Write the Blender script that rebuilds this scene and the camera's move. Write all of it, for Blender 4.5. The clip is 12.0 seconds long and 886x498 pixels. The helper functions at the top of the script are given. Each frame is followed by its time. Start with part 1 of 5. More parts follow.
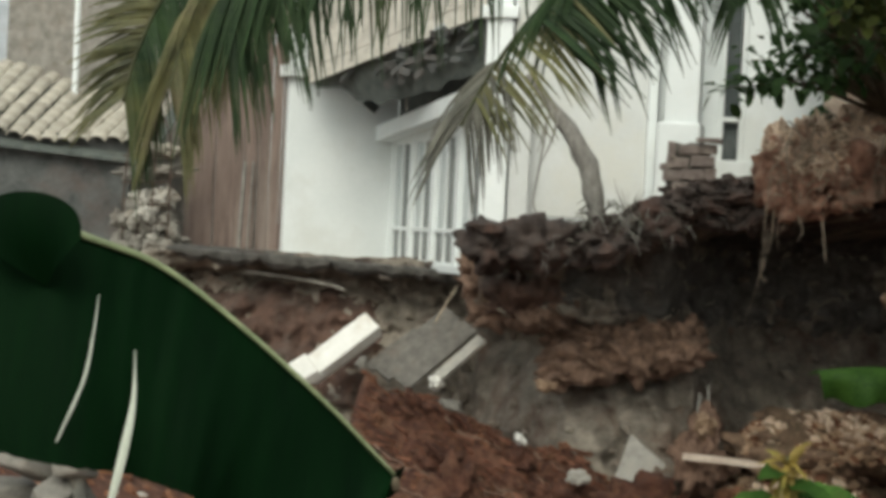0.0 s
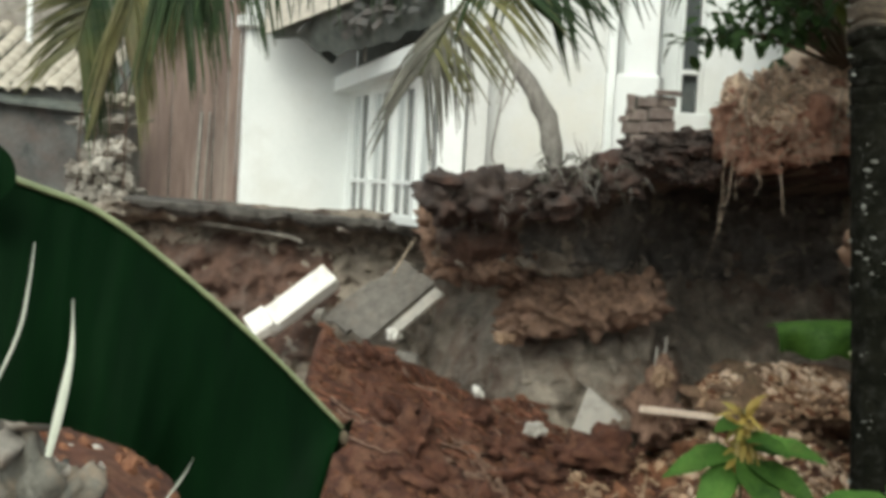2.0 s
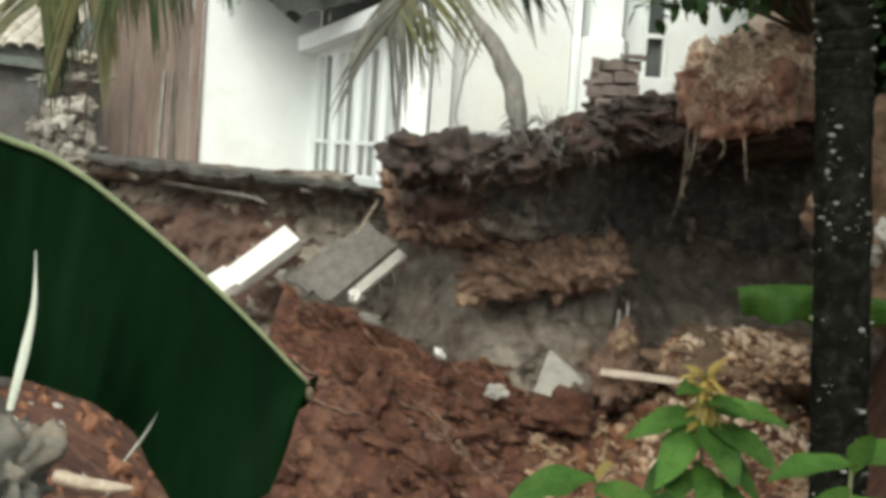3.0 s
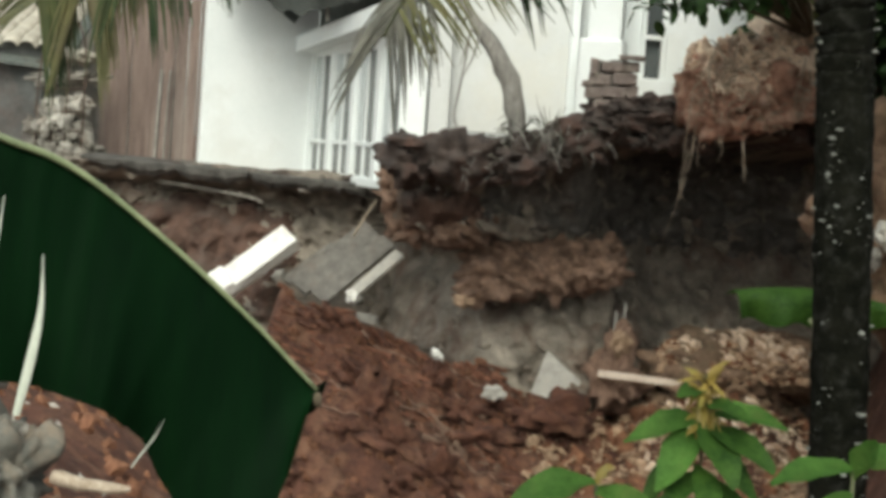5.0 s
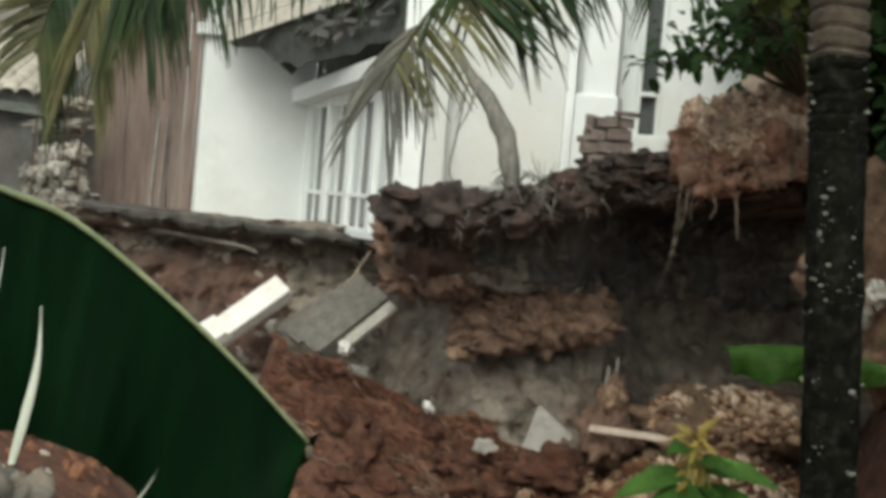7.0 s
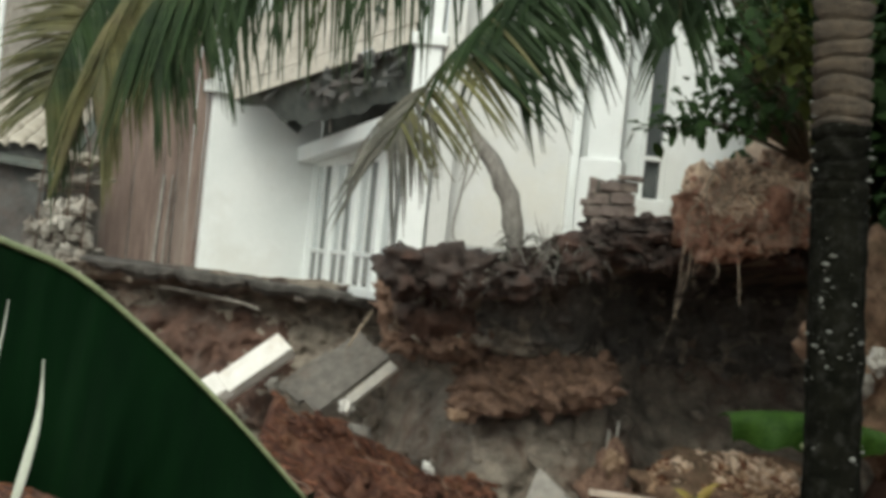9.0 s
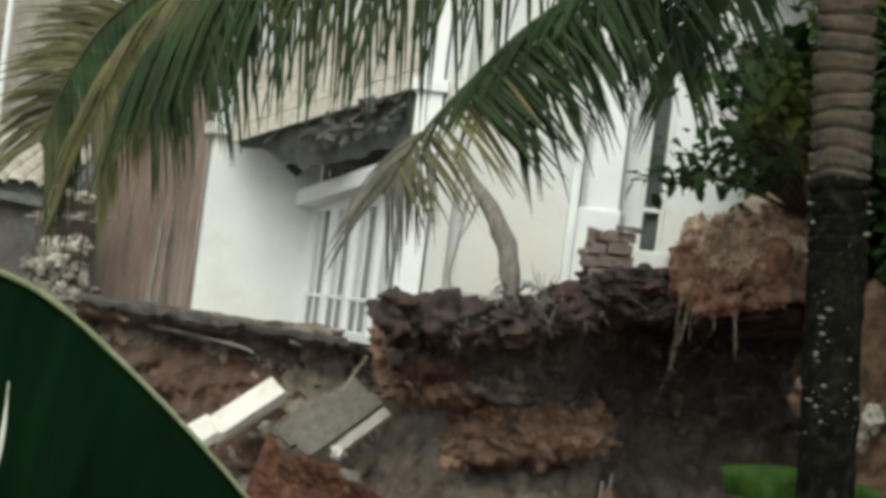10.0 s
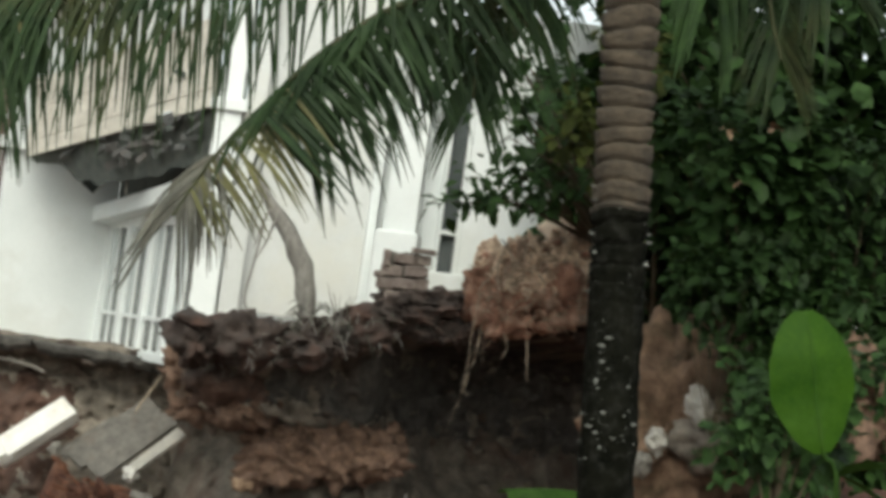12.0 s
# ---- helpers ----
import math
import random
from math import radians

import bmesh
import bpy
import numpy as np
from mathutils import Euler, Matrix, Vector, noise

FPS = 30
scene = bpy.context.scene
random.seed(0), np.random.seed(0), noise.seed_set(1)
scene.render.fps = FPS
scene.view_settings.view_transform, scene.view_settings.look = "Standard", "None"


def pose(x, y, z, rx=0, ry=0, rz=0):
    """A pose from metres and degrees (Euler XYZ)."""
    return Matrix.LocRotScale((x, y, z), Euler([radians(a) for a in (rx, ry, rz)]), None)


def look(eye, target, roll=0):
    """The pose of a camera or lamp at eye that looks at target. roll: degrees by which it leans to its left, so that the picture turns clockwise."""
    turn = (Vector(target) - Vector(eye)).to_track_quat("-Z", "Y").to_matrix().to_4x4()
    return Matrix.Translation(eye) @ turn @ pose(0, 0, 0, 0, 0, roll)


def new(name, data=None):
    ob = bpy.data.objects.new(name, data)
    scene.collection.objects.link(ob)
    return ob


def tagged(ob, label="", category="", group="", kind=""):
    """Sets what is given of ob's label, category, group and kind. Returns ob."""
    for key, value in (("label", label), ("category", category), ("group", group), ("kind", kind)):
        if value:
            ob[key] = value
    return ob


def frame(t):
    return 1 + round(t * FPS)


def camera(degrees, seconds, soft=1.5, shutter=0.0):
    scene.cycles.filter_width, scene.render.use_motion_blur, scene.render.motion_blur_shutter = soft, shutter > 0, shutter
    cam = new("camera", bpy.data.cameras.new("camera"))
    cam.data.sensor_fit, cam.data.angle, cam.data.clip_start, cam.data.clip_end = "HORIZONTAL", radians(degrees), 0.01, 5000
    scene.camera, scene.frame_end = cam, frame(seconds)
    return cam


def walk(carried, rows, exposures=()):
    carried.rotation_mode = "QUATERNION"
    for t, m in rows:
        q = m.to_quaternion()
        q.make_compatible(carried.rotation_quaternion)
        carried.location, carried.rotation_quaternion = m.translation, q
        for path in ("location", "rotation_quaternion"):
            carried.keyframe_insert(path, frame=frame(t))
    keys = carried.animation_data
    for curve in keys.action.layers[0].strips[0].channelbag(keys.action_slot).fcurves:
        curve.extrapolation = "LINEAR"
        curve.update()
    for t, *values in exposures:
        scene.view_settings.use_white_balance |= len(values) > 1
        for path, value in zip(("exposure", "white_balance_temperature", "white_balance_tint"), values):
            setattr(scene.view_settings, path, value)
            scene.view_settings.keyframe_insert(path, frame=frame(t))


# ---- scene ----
cam = camera(30, 12.0, soft=4.2)
PATH = [
    (0, pose(0.019, -0.102, 1.613, 89.397, -2.958, 3.058)),
    (0.5, pose(0.025, -0.020, 1.608, 88.707, -3.022, 2.545)),
    (1, pose(0.029, 0.001, 1.604, 88.240, -2.889, 2.094)),
    (1.5, pose(0.030, 0.005, 1.602, 88.131, -2.938, 1.908)),
    (2, pose(0.030, -0.028, 1.605, 87.836, -3.172, 1.647)),
    (2.5, pose(0.026, -0.012, 1.592, 87.093, -3.502, 0.697)),
    (3, pose(0.021, -0.005, 1.592, 86.630, -3.789, 0.364)),
    (5, pose(-0.002, 0.019, 1.597, 86.639, -4.030, 0.223)),
    (5.5, pose(0.000, 0.000, 1.600, 86.692, -3.993, 0.231)),
    (6, pose(-0.001, 0.020, 1.605, 87.405, -4.387, 0.151)),
    (6.5, pose(-0.001, 0.001, 1.605, 88.011, -4.680, 0.076)),
    (8.5, pose(-0.001, -0.044, 1.612, 89.932, -5.468, 0.123)),
    (9, pose(0.003, -0.045, 1.606, 90.542, -5.801, 0.151)),
    (9.5, pose(0.026, -0.008, 1.593, 90.967, -6.283, 0.104)),
    (10, pose(0.036, 0.008, 1.583, 92.250, -7.159, 0.103)),
    (10.5, pose(0.039, 0.037, 1.593, 93.102, -7.629, -2.268)),
    (11, pose(0.052, 0.064, 1.601, 92.962, -8.301, -5.185)),
    (11.5, pose(0.074, 0.027, 1.640, 93.180, -8.129, -6.215)),
    (12, pose(0.144, -0.034, 1.662, 93.636, -7.496, -6.628)),
]
# the film's own exposure drifts a little; its white balance leans to green
LIGHT = [(0, 0.32), (0.5, 0.5), (1, 0.6), (2.5, 0.72), (3.2, 0.84), (5, 0.68), (5.5, 0.62), (6.5, 0.5), (8.5, 0.36), (9.5, 0.36), (10.5, 0.34), (11, 0.44), (12, 0.5)]
walk(cam, PATH, [(t, stops, 6750, 1) for t, stops in LIGHT])

# ---- light: a bright overcast sky ----
world = bpy.data.worlds.new("overcast_sky")
scene.world = world
world.use_nodes = True
wn, wl = world.node_tree.nodes, world.node_tree.links
wn.clear()
sky = wn.new("ShaderNodeTexSky")
sky.sky_type = "NISHITA"
sky.sun_disc = False
sky.sun_elevation, sky.sun_rotation = radians(41), radians(188)
sky.air_density, sky.dust_density, sky.ozone_density = 1.0, 2.0, 0.6
pale = wn.new("ShaderNodeHueSaturation")
pale.inputs["Saturation"].default_value = 0.3
bg = wn.new("ShaderNodeBackground")
bg.inputs["Strength"].default_value = 0.15
wout = wn.new("ShaderNodeOutputWorld")
wl.new(sky.outputs[0], pale.inputs["Color"])
wl.new(pale.outputs[0], bg.inputs["Color"])
wl.new(bg.outputs[0], wout.inputs["Surface"])
sun_data = bpy.data.lights.new("sun", "SUN")
sun_data.energy, sun_data.angle, sun_data.color = 1.3, radians(40), (1.0, 0.97, 0.92)
sun = new("sun", sun_data)
sun.matrix_world = look((-4, -12, 26), (0, 18, 0))


# ---- materials ----
def mat(name, dark, light, scale=6.0, fine=60.0, rough=0.85, bump=0.25, metal=0.0, stain=None, stain_scale=1.2,
        stain_amount=0.5, stretch=(1, 1, 1), per_piece=0.0, sheen=0.0, trans=0.0, gloss=0.5):
    """Two colours mixed by coarse and fine grain, stains of a third, and relief from the same grain."""
    m = bpy.data.materials.new(name)
    m.use_nodes = True
    n, l = m.node_tree.nodes, m.node_tree.links
    b = n["Principled BSDF"]
    b.inputs["Roughness"].default_value, b.inputs["Metallic"].default_value = rough, metal
    b.inputs["Specular IOR Level"].default_value = gloss
    co, mp = n.new("ShaderNodeTexCoord"), n.new("ShaderNodeMapping")
    mp.inputs["Scale"].default_value = stretch
    l.new(co.outputs["Object"], mp.inputs["Vector"])

    def grain(s, detail=6, r=0.62):
        t = n.new("ShaderNodeTexNoise")
        t.inputs["Scale"].default_value, t.inputs["Detail"].default_value, t.inputs["Roughness"].default_value = s, detail, r
        l.new(mp.outputs[0], t.inputs["Vector"])
        return t

    a, f = grain(scale), grain(fine, 4)
    add = n.new("ShaderNodeMath")
    add.operation = "ADD"
    half = n.new("ShaderNodeMath")
    half.operation = "MULTIPLY"
    half.inputs[1].default_value = 0.5
    l.new(f.outputs["Fac"], half.inputs[0])
    l.new(a.outputs["Fac"], add.inputs[0])
    l.new(half.outputs[0], add.inputs[1])
    rng = n.new("ShaderNodeMapRange")
    rng.inputs["From Min"].default_value, rng.inputs["From Max"].default_value = 0.5, 1.0
    l.new(add.outputs[0], rng.inputs["Value"])
    mix = n.new("ShaderNodeMix")
    mix.data_type = "RGBA"
    mix.inputs["A"].default_value, mix.inputs["B"].default_value = (*dark, 1), (*light, 1)
    l.new(rng.outputs[0], mix.inputs["Factor"])
    out = mix.outputs["Result"]
    if stain:
        s = grain(stain_scale, 5, 0.7)
        sr = n.new("ShaderNodeMapRange")
        sr.inputs["From Min"].default_value, sr.inputs["From Max"].default_value = 0.5, 0.68
        sr.inputs["To Max"].default_value = stain_amount
        l.new(s.outputs["Fac"], sr.inputs["Value"])
        sm = n.new("ShaderNodeMix")
        sm.data_type = "RGBA"
        sm.inputs["B"].default_value = (*stain, 1)
        l.new(sr.outputs[0], sm.inputs["Factor"])
        l.new(out, sm.inputs["A"])
        out = sm.outputs["Result"]
    if per_piece:
        oi, geo = n.new("ShaderNodeObjectInfo"), n.new("ShaderNodeNewGeometry")
        sumr = n.new("ShaderNodeMath")
        sumr.operation = "ADD"
        l.new(oi.outputs["Random"], sumr.inputs[0])
        l.new(geo.outputs["Random Per Island"], sumr.inputs[1])
        pr = n.new("ShaderNodeMapRange")
        pr.inputs["From Max"].default_value = 2.0
        pr.inputs["To Min"].default_value, pr.inputs["To Max"].default_value = 1 - per_piece, 1 + per_piece
        l.new(sumr.outputs[0], pr.inputs["Value"])
        hs = n.new("ShaderNodeHueSaturation")
        l.new(pr.outputs[0], hs.inputs["Value"])
        l.new(out, hs.inputs["Color"])
        out = hs.outputs["Color"]
    l.new(out, b.inputs["Base Color"])
    if bump:
        bp = n.new("ShaderNodeBump")
        bp.inputs["Strength"].default_value, bp.inputs["Distance"].default_value = bump, 0.04
        l.new(add.outputs[0], bp.inputs["Height"])
        l.new(bp.outputs["Normal"], b.inputs["Normal"])
    if trans:
        t, ms, mo = n.new("ShaderNodeBsdfTranslucent"), n.new("ShaderNodeMixShader"), n["Material Output"]
        l.new(out, t.inputs["Color"])
        ms.inputs["Fac"].default_value = trans
        l.new(b.outputs[0], ms.inputs[1])
        l.new(t.outputs[0], ms.inputs[2])
        l.new(ms.outputs[0], mo.inputs["Surface"])
    return m


SOIL_GREY = mat("grey_brown_subsoil", (0.085, 0.072, 0.058), (0.34, 0.297, 0.243), 3.5, 40, 0.95, 0.7, stain=(0.1, 0.045, 0.026), stain_scale=1.1, stain_amount=0.7)
SOIL_RED = mat("red_clay", (0.026, 0.01, 0.007), (0.17, 0.071, 0.043), 6, 45, 0.95, 1.0, stain=(0.24, 0.15, 0.09), stain_scale=3, stain_amount=0.4)
CLAY_FACE = mat("brown_clay_face", (0.034, 0.019, 0.014), (0.145, 0.084, 0.062), 4, 40, 0.95, 0.8, stain=(0.12, 0.1, 0.085), stain_scale=1.4, stain_amount=0.7)
SOIL_LEDGE = mat("brown_clay", (0.065, 0.04, 0.029), (0.34, 0.215, 0.152), 9, 60, 0.95, 0.8, stain=(0.05, 0.035, 0.025), stain_scale=2.5, stain_amount=0.6)
SOIL_DARK = mat("dark_topsoil", (0.016, 0.013, 0.012), (0.115, 0.087, 0.075), 5, 45, 0.95, 0.8, stain=(0.11, 0.048, 0.032), stain_scale=1.6, stain_amount=0.65)
# dark topsoil with the hollow's shade mixed into the colour
HOLLOW_SOIL = mat("shaded_hollow_soil", (0.05, 0.048, 0.044), (0.195, 0.176, 0.158), 5, 45, 0.9, 0.8, gloss=0.15, stain=(0.035, 0.028, 0.022), stain_scale=2, stain_amount=0.4)
CLOD = mat("clay_clod", (0.075, 0.026, 0.014), (0.27, 0.13, 0.07), 9, 60, 0.95, 0.7, per_piece=0.35)
ROOTY = mat("rooty_pink_soil", (0.44, 0.31, 0.22), (0.88, 0.74, 0.58), 11, 70, 0.95, 0.9, stain=(0.3, 0.13, 0.075), stain_scale=2.2, stain_amount=0.6, per_piece=0.3)
ROOTY_RED = mat("rooty_red_soil", (0.19, 0.078, 0.05), (0.72, 0.42, 0.3), 11, 70, 0.95, 0.9, stain=(0.7, 0.58, 0.46), stain_scale=4, stain_amount=0.6, per_piece=0.4)
TAN_SOIL = mat("tan_subsoil", (0.08, 0.046, 0.03), (0.32, 0.21, 0.14), 7, 50, 0.95, 0.9, stain=(0.06, 0.06, 0.03), stain_scale=3, stain_amount=0.6)
LITTER = mat("dry_litter", (0.17, 0.09, 0.05), (0.52, 0.38, 0.26), 12, 80, 0.9, 0.5, per_piece=0.5)
ROOT = mat("pale_root", (0.2, 0.15, 0.1), (0.5, 0.42, 0.33), 14, 80, 0.85, 0.4, per_piece=0.25)
WHITE = mat("white_wall_paint", (0.7, 0.74, 0.735), (0.79, 0.82, 0.815), 1.5, 25, 0.6, 0.05, stain=(0.62, 0.63, 0.59), stain_scale=0.8, stain_amount=0.5)
CREAM = mat("cream_wall_paint", (0.54, 0.555, 0.54), (0.635, 0.65, 0.64), 1.2, 25, 0.65, 0.05, stain=(0.6, 0.58, 0.5), stain_scale=0.7, stain_amount=0.5)
# dark colour stands in for the shade in the eave gap
SHADOW_GAP = mat("shaded_gap_boards", (0.047, 0.056, 0.052), (0.135, 0.15, 0.136), 7, 60, 0.9, 0.3, stain=(0.13, 0.13, 0.11), stain_scale=3, stain_amount=0.5)
BEIGE = mat("weathered_beige_board", (0.47, 0.44, 0.38), (0.7, 0.67, 0.6), 5, 50, 0.8, 0.25, stain=(0.3, 0.27, 0.22), stain_scale=2, stain_amount=0.5, stretch=(1, 1, 2), per_piece=0.15)
CONCRETE = mat("grey_concrete", (0.125, 0.117, 0.1), (0.31, 0.292, 0.26), 6, 60, 0.9, 0.35, stain=(0.16, 0.12, 0.09), stain_scale=2.4, stain_amount=0.5, per_piece=0.15)
PALE_CONCRETE = mat("pale_concrete", (0.28, 0.265, 0.235), (0.52, 0.5, 0.45), 6, 60, 0.9, 0.3, stain=(0.3, 0.22, 0.16), stain_scale=3, stain_amount=0.5)
WHITE_BEAM = mat("whitewashed_concrete", (0.64, 0.625, 0.58), (0.83, 0.82, 0.78), 5, 60, 0.8, 0.2, stain=(0.5, 0.42, 0.33), stain_scale=3, stain_amount=0.5)
BRICK = mat("fired_brick", (0.12, 0.092, 0.082), (0.28, 0.232, 0.207), 10, 70, 0.9, 0.5, stain=(0.3, 0.27, 0.23), stain_scale=5, stain_amount=0.7, per_piece=0.25)
WOOD_BROWN = mat("brown_board", (0.075, 0.052, 0.043), (0.19, 0.14, 0.118), 4, 40, 0.8, 0.25, stain=(0.27, 0.23, 0.2), stain_scale=1.2, stain_amount=0.5, stretch=(3, 3, 0.3), per_piece=0.35)
WOOD_PALE = mat("pale_split_wood", (0.42, 0.33, 0.26), (0.72, 0.63, 0.53), 8, 60, 0.8, 0.3, stretch=(1, 1, 1), per_piece=0.15)
STUMP = mat("broken_red_wood", (0.07, 0.038, 0.028), (0.3, 0.19, 0.135), 10, 60, 0.9, 0.6, stretch=(2, 2, 0.5))
# wall colour darkened to hold the shade under the old eave
DARK_WALL = mat("shaded_dark_wall", (0.03, 0.034, 0.034), (0.12, 0.125, 0.12), 3, 30, 0.9, 0.25, stain=(0.1, 0.07, 0.06), stain_scale=1, stain_amount=0.6)
TILE = mat("old_roof_tile", (0.3, 0.275, 0.225), (0.6, 0.56, 0.47), 8, 60, 0.85, 0.4, stain=(0.2, 0.17, 0.13), stain_scale=4, stain_amount=0.6, per_piece=0.3)
METAL_GREY = mat("grey_sheet_metal", (0.3, 0.32, 0.33), (0.52, 0.54, 0.55), 3, 40, 0.5, 0.1, metal=0.2, stain=(0.25, 0.22, 0.2), stain_scale=1.5, stain_amount=0.4)
IRON = mat("rusty_iron", (0.03, 0.025, 0.022), (0.13, 0.085, 0.06), 10, 60, 0.7, 0.3, metal=0.4)
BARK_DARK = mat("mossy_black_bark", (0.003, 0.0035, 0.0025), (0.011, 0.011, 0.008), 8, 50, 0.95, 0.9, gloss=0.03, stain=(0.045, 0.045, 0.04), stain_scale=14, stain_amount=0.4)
BARK = mat("coconut_bark", (0.018, 0.015, 0.011), (0.125, 0.098, 0.068), 6, 45, 0.95, 0.8, stain=(0.03, 0.028, 0.024), stain_scale=2.5, stain_amount=0.6, stretch=(1, 1, 2.5))
LICHEN = mat("white_lichen", (0.06, 0.063, 0.056), (0.26, 0.27, 0.245), 20, 80, 0.95, 0.4, per_piece=0.3)
STEM = mat("dry_frond_stalk", (0.13, 0.122, 0.11), (0.36, 0.345, 0.315), 12, 60, 0.9, 0.4, stretch=(1, 1, 0.4))
FROND = mat("coconut_leaflet", (0.008, 0.024, 0.008), (0.034, 0.066, 0.02), 3, 40, 0.6, 0.1, gloss=0.25, stain=(0.1, 0.088, 0.03), stain_scale=0.9, stain_amount=0.5, per_piece=0.4, trans=0.25)
FROND_DRY = mat("yellowing_leaflet", (0.04, 0.048, 0.016), (0.15, 0.145, 0.05), 3, 40, 0.6, 0.1, stain=(0.1, 0.07, 0.035), stain_scale=1.2, stain_amount=0.6, per_piece=0.4, trans=0.25)
FROND_GREY = mat("withered_leaflet", (0.05, 0.052, 0.042), (0.16, 0.155, 0.125), 4, 50, 0.7, 0.1, per_piece=0.4, trans=0.15)
RACHIS = mat("frond_rachis", (0.035, 0.045, 0.018), (0.11, 0.12, 0.05), 6, 40, 0.6, 0.15)
LEAF_DARK = mat("dark_shrub_leaf", (0.011, 0.029, 0.009), (0.045, 0.09, 0.024), 5, 40, 0.55, 0.1, per_piece=0.5, trans=0.2, gloss=0.2)
LEAF_MID = mat("green_shrub_leaf", (0.014, 0.042, 0.007), (0.055, 0.12, 0.02), 5, 40, 0.6, 0.1, per_piece=0.45, trans=0.25, gloss=0.15)
LEAF_OLIVE = mat("olive_shrub_leaf", (0.035, 0.05, 0.012), (0.13, 0.15, 0.035), 5, 40, 0.6, 0.1, per_piece=0.5, trans=0.3, gloss=0.15)
LEAF_BRIGHT = mat("fresh_green_leaf", (0.016, 0.055, 0.003), (0.045, 0.11, 0.008), 4, 40, 0.6, 0.1, gloss=0.12, stain=(0.1, 0.2, 0.05), stain_amount=0.3, per_piece=0.3, trans=0.3)
LEAF_SEED = mat("seedling_leaf", (0.022, 0.068, 0.01), (0.078, 0.17, 0.032), 6, 40, 0.6, 0.2, gloss=0.15, stain=(0.09, 0.11, 0.03), stain_scale=5, stain_amount=0.4, per_piece=0.35, trans=0.25)
LEAF_YELLOW = mat("yellow_young_leaf", (0.2, 0.15, 0.03), (0.36, 0.26, 0.07), 5, 40, 0.45, 0.1, stain=(0.16, 0.2, 0.04), stain_scale=6, stain_amount=0.6, per_piece=0.3, trans=0.3)
# green taken almost to black: the leaf's backlit shade is in this colour
BANANA = mat("backlit_banana_blade", (0.0006, 0.006, 0.0016), (0.0016, 0.0125, 0.0028), 4, 30, 0.7, 0.1, stretch=(5, 1, 0.6), trans=0.02, gloss=0.045)
BANANA_RIB = mat("banana_leaf_midrib", (0.12, 0.155, 0.075), (0.27, 0.31, 0.17), 20, 90, 0.5, 0.1)
BANANA_TEAR = mat("torn_leaf_underside", (0.4, 0.44, 0.36), (0.6, 0.63, 0.55), 12, 60, 0.6, 0.1)
TWIG = mat("shrub_twig", (0.05, 0.04, 0.025), (0.14, 0.11, 0.07), 12, 60, 0.9, 0.3)
GLASS = mat("dark_window_glass", (0.05, 0.06, 0.06), (0.09, 0.1, 0.1), 2, 20, 0.12, 0.0)
LOUVRE = mat("milky_louvre_glass", (0.42, 0.46, 0.46), (0.56, 0.6, 0.6), 2, 20, 0.25, 0.02)
SLAB_GREY = mat("grey_brown_slab", (0.075, 0.069, 0.06), (0.2, 0.188, 0.168), 7, 60, 0.9, 0.5, stain=(0.11, 0.075, 0.055), stain_scale=3.2, stain_amount=0.6, per_piece=0.2)
PATH_CRUST = mat("dark_path_surfacing", (0.028, 0.027, 0.025), (0.13, 0.122, 0.11), 6, 50, 0.95, 0.8, stain=(0.2, 0.19, 0.17), stain_scale=3, stain_amount=0.45)
CLAY_SLIVER = mat("torn_red_clay", (0.05, 0.018, 0.011), (0.3, 0.135, 0.083), 7, 60, 0.95, 0.7, per_piece=0.6)
TARP = mat("muddy_grey_stone", (0.05, 0.05, 0.042), (0.15, 0.146, 0.125), 4, 40, 0.8, 0.3, stain=(0.3, 0.22, 0.15), stain_scale=3, stain_amount=0.5)


# ---- building helpers ----
ORIGIN = {}


def finish(bm, smooth):
    bmesh.ops.recalc_face_normals(bm, faces=bm.faces)
    for f in bm.faces:
        f.smooth = smooth


def solo(name, bm, material, label, category, group="", kind="", smooth=True, base=None, normals=True):
    """One thing made of one mesh, with its origin at its base."""
    if normals:
        finish(bm, smooth)
    else:
        for f in bm.faces:
            f.smooth = smooth
    vs = [v.co for v in bm.verts]
    if base is None:
        base = (sum(v.x for v in vs) / len(vs), sum(v.y for v in vs) / len(vs), min(v.z for v in vs))
    bmesh.ops.translate(bm, vec=-Vector(base), verts=bm.verts)
    me = bpy.data.meshes.new(name)
    bm.to_mesh(me)
    bm.free()
    me.materials.append(material)
    ob = new(name, me)
    ob.location = base
    ORIGIN[ob] = Vector(base)
    return tagged(ob, label, category, group, kind)


def thing(name, base, label, category, group="", kind=""):
    ob = new(name)
    ob.empty_display_size = 0.1
    ob.location = base
    ORIGIN[ob] = Vector(base)
    return tagged(ob, label, category, group, kind)


def part(name, bm, material, parent, label="", smooth=False, normals=True):
    """A bmesh in world metres as one mesh object under a thing or a part."""
    if normals:
        finish(bm, smooth)
    else:
        for f in bm.faces:
            f.smooth = smooth
    at = ORIGIN[parent]
    bmesh.ops.translate(bm, vec=-at, verts=bm.verts)
    me = bpy.data.meshes.new(name)
    bm.to_mesh(me)
    bm.free()
    me.materials.append(material)
    ob = new(name, me)
    ob.parent = parent
    ORIGIN[ob] = at
    if label:
        ob["label"] = label
    return ob


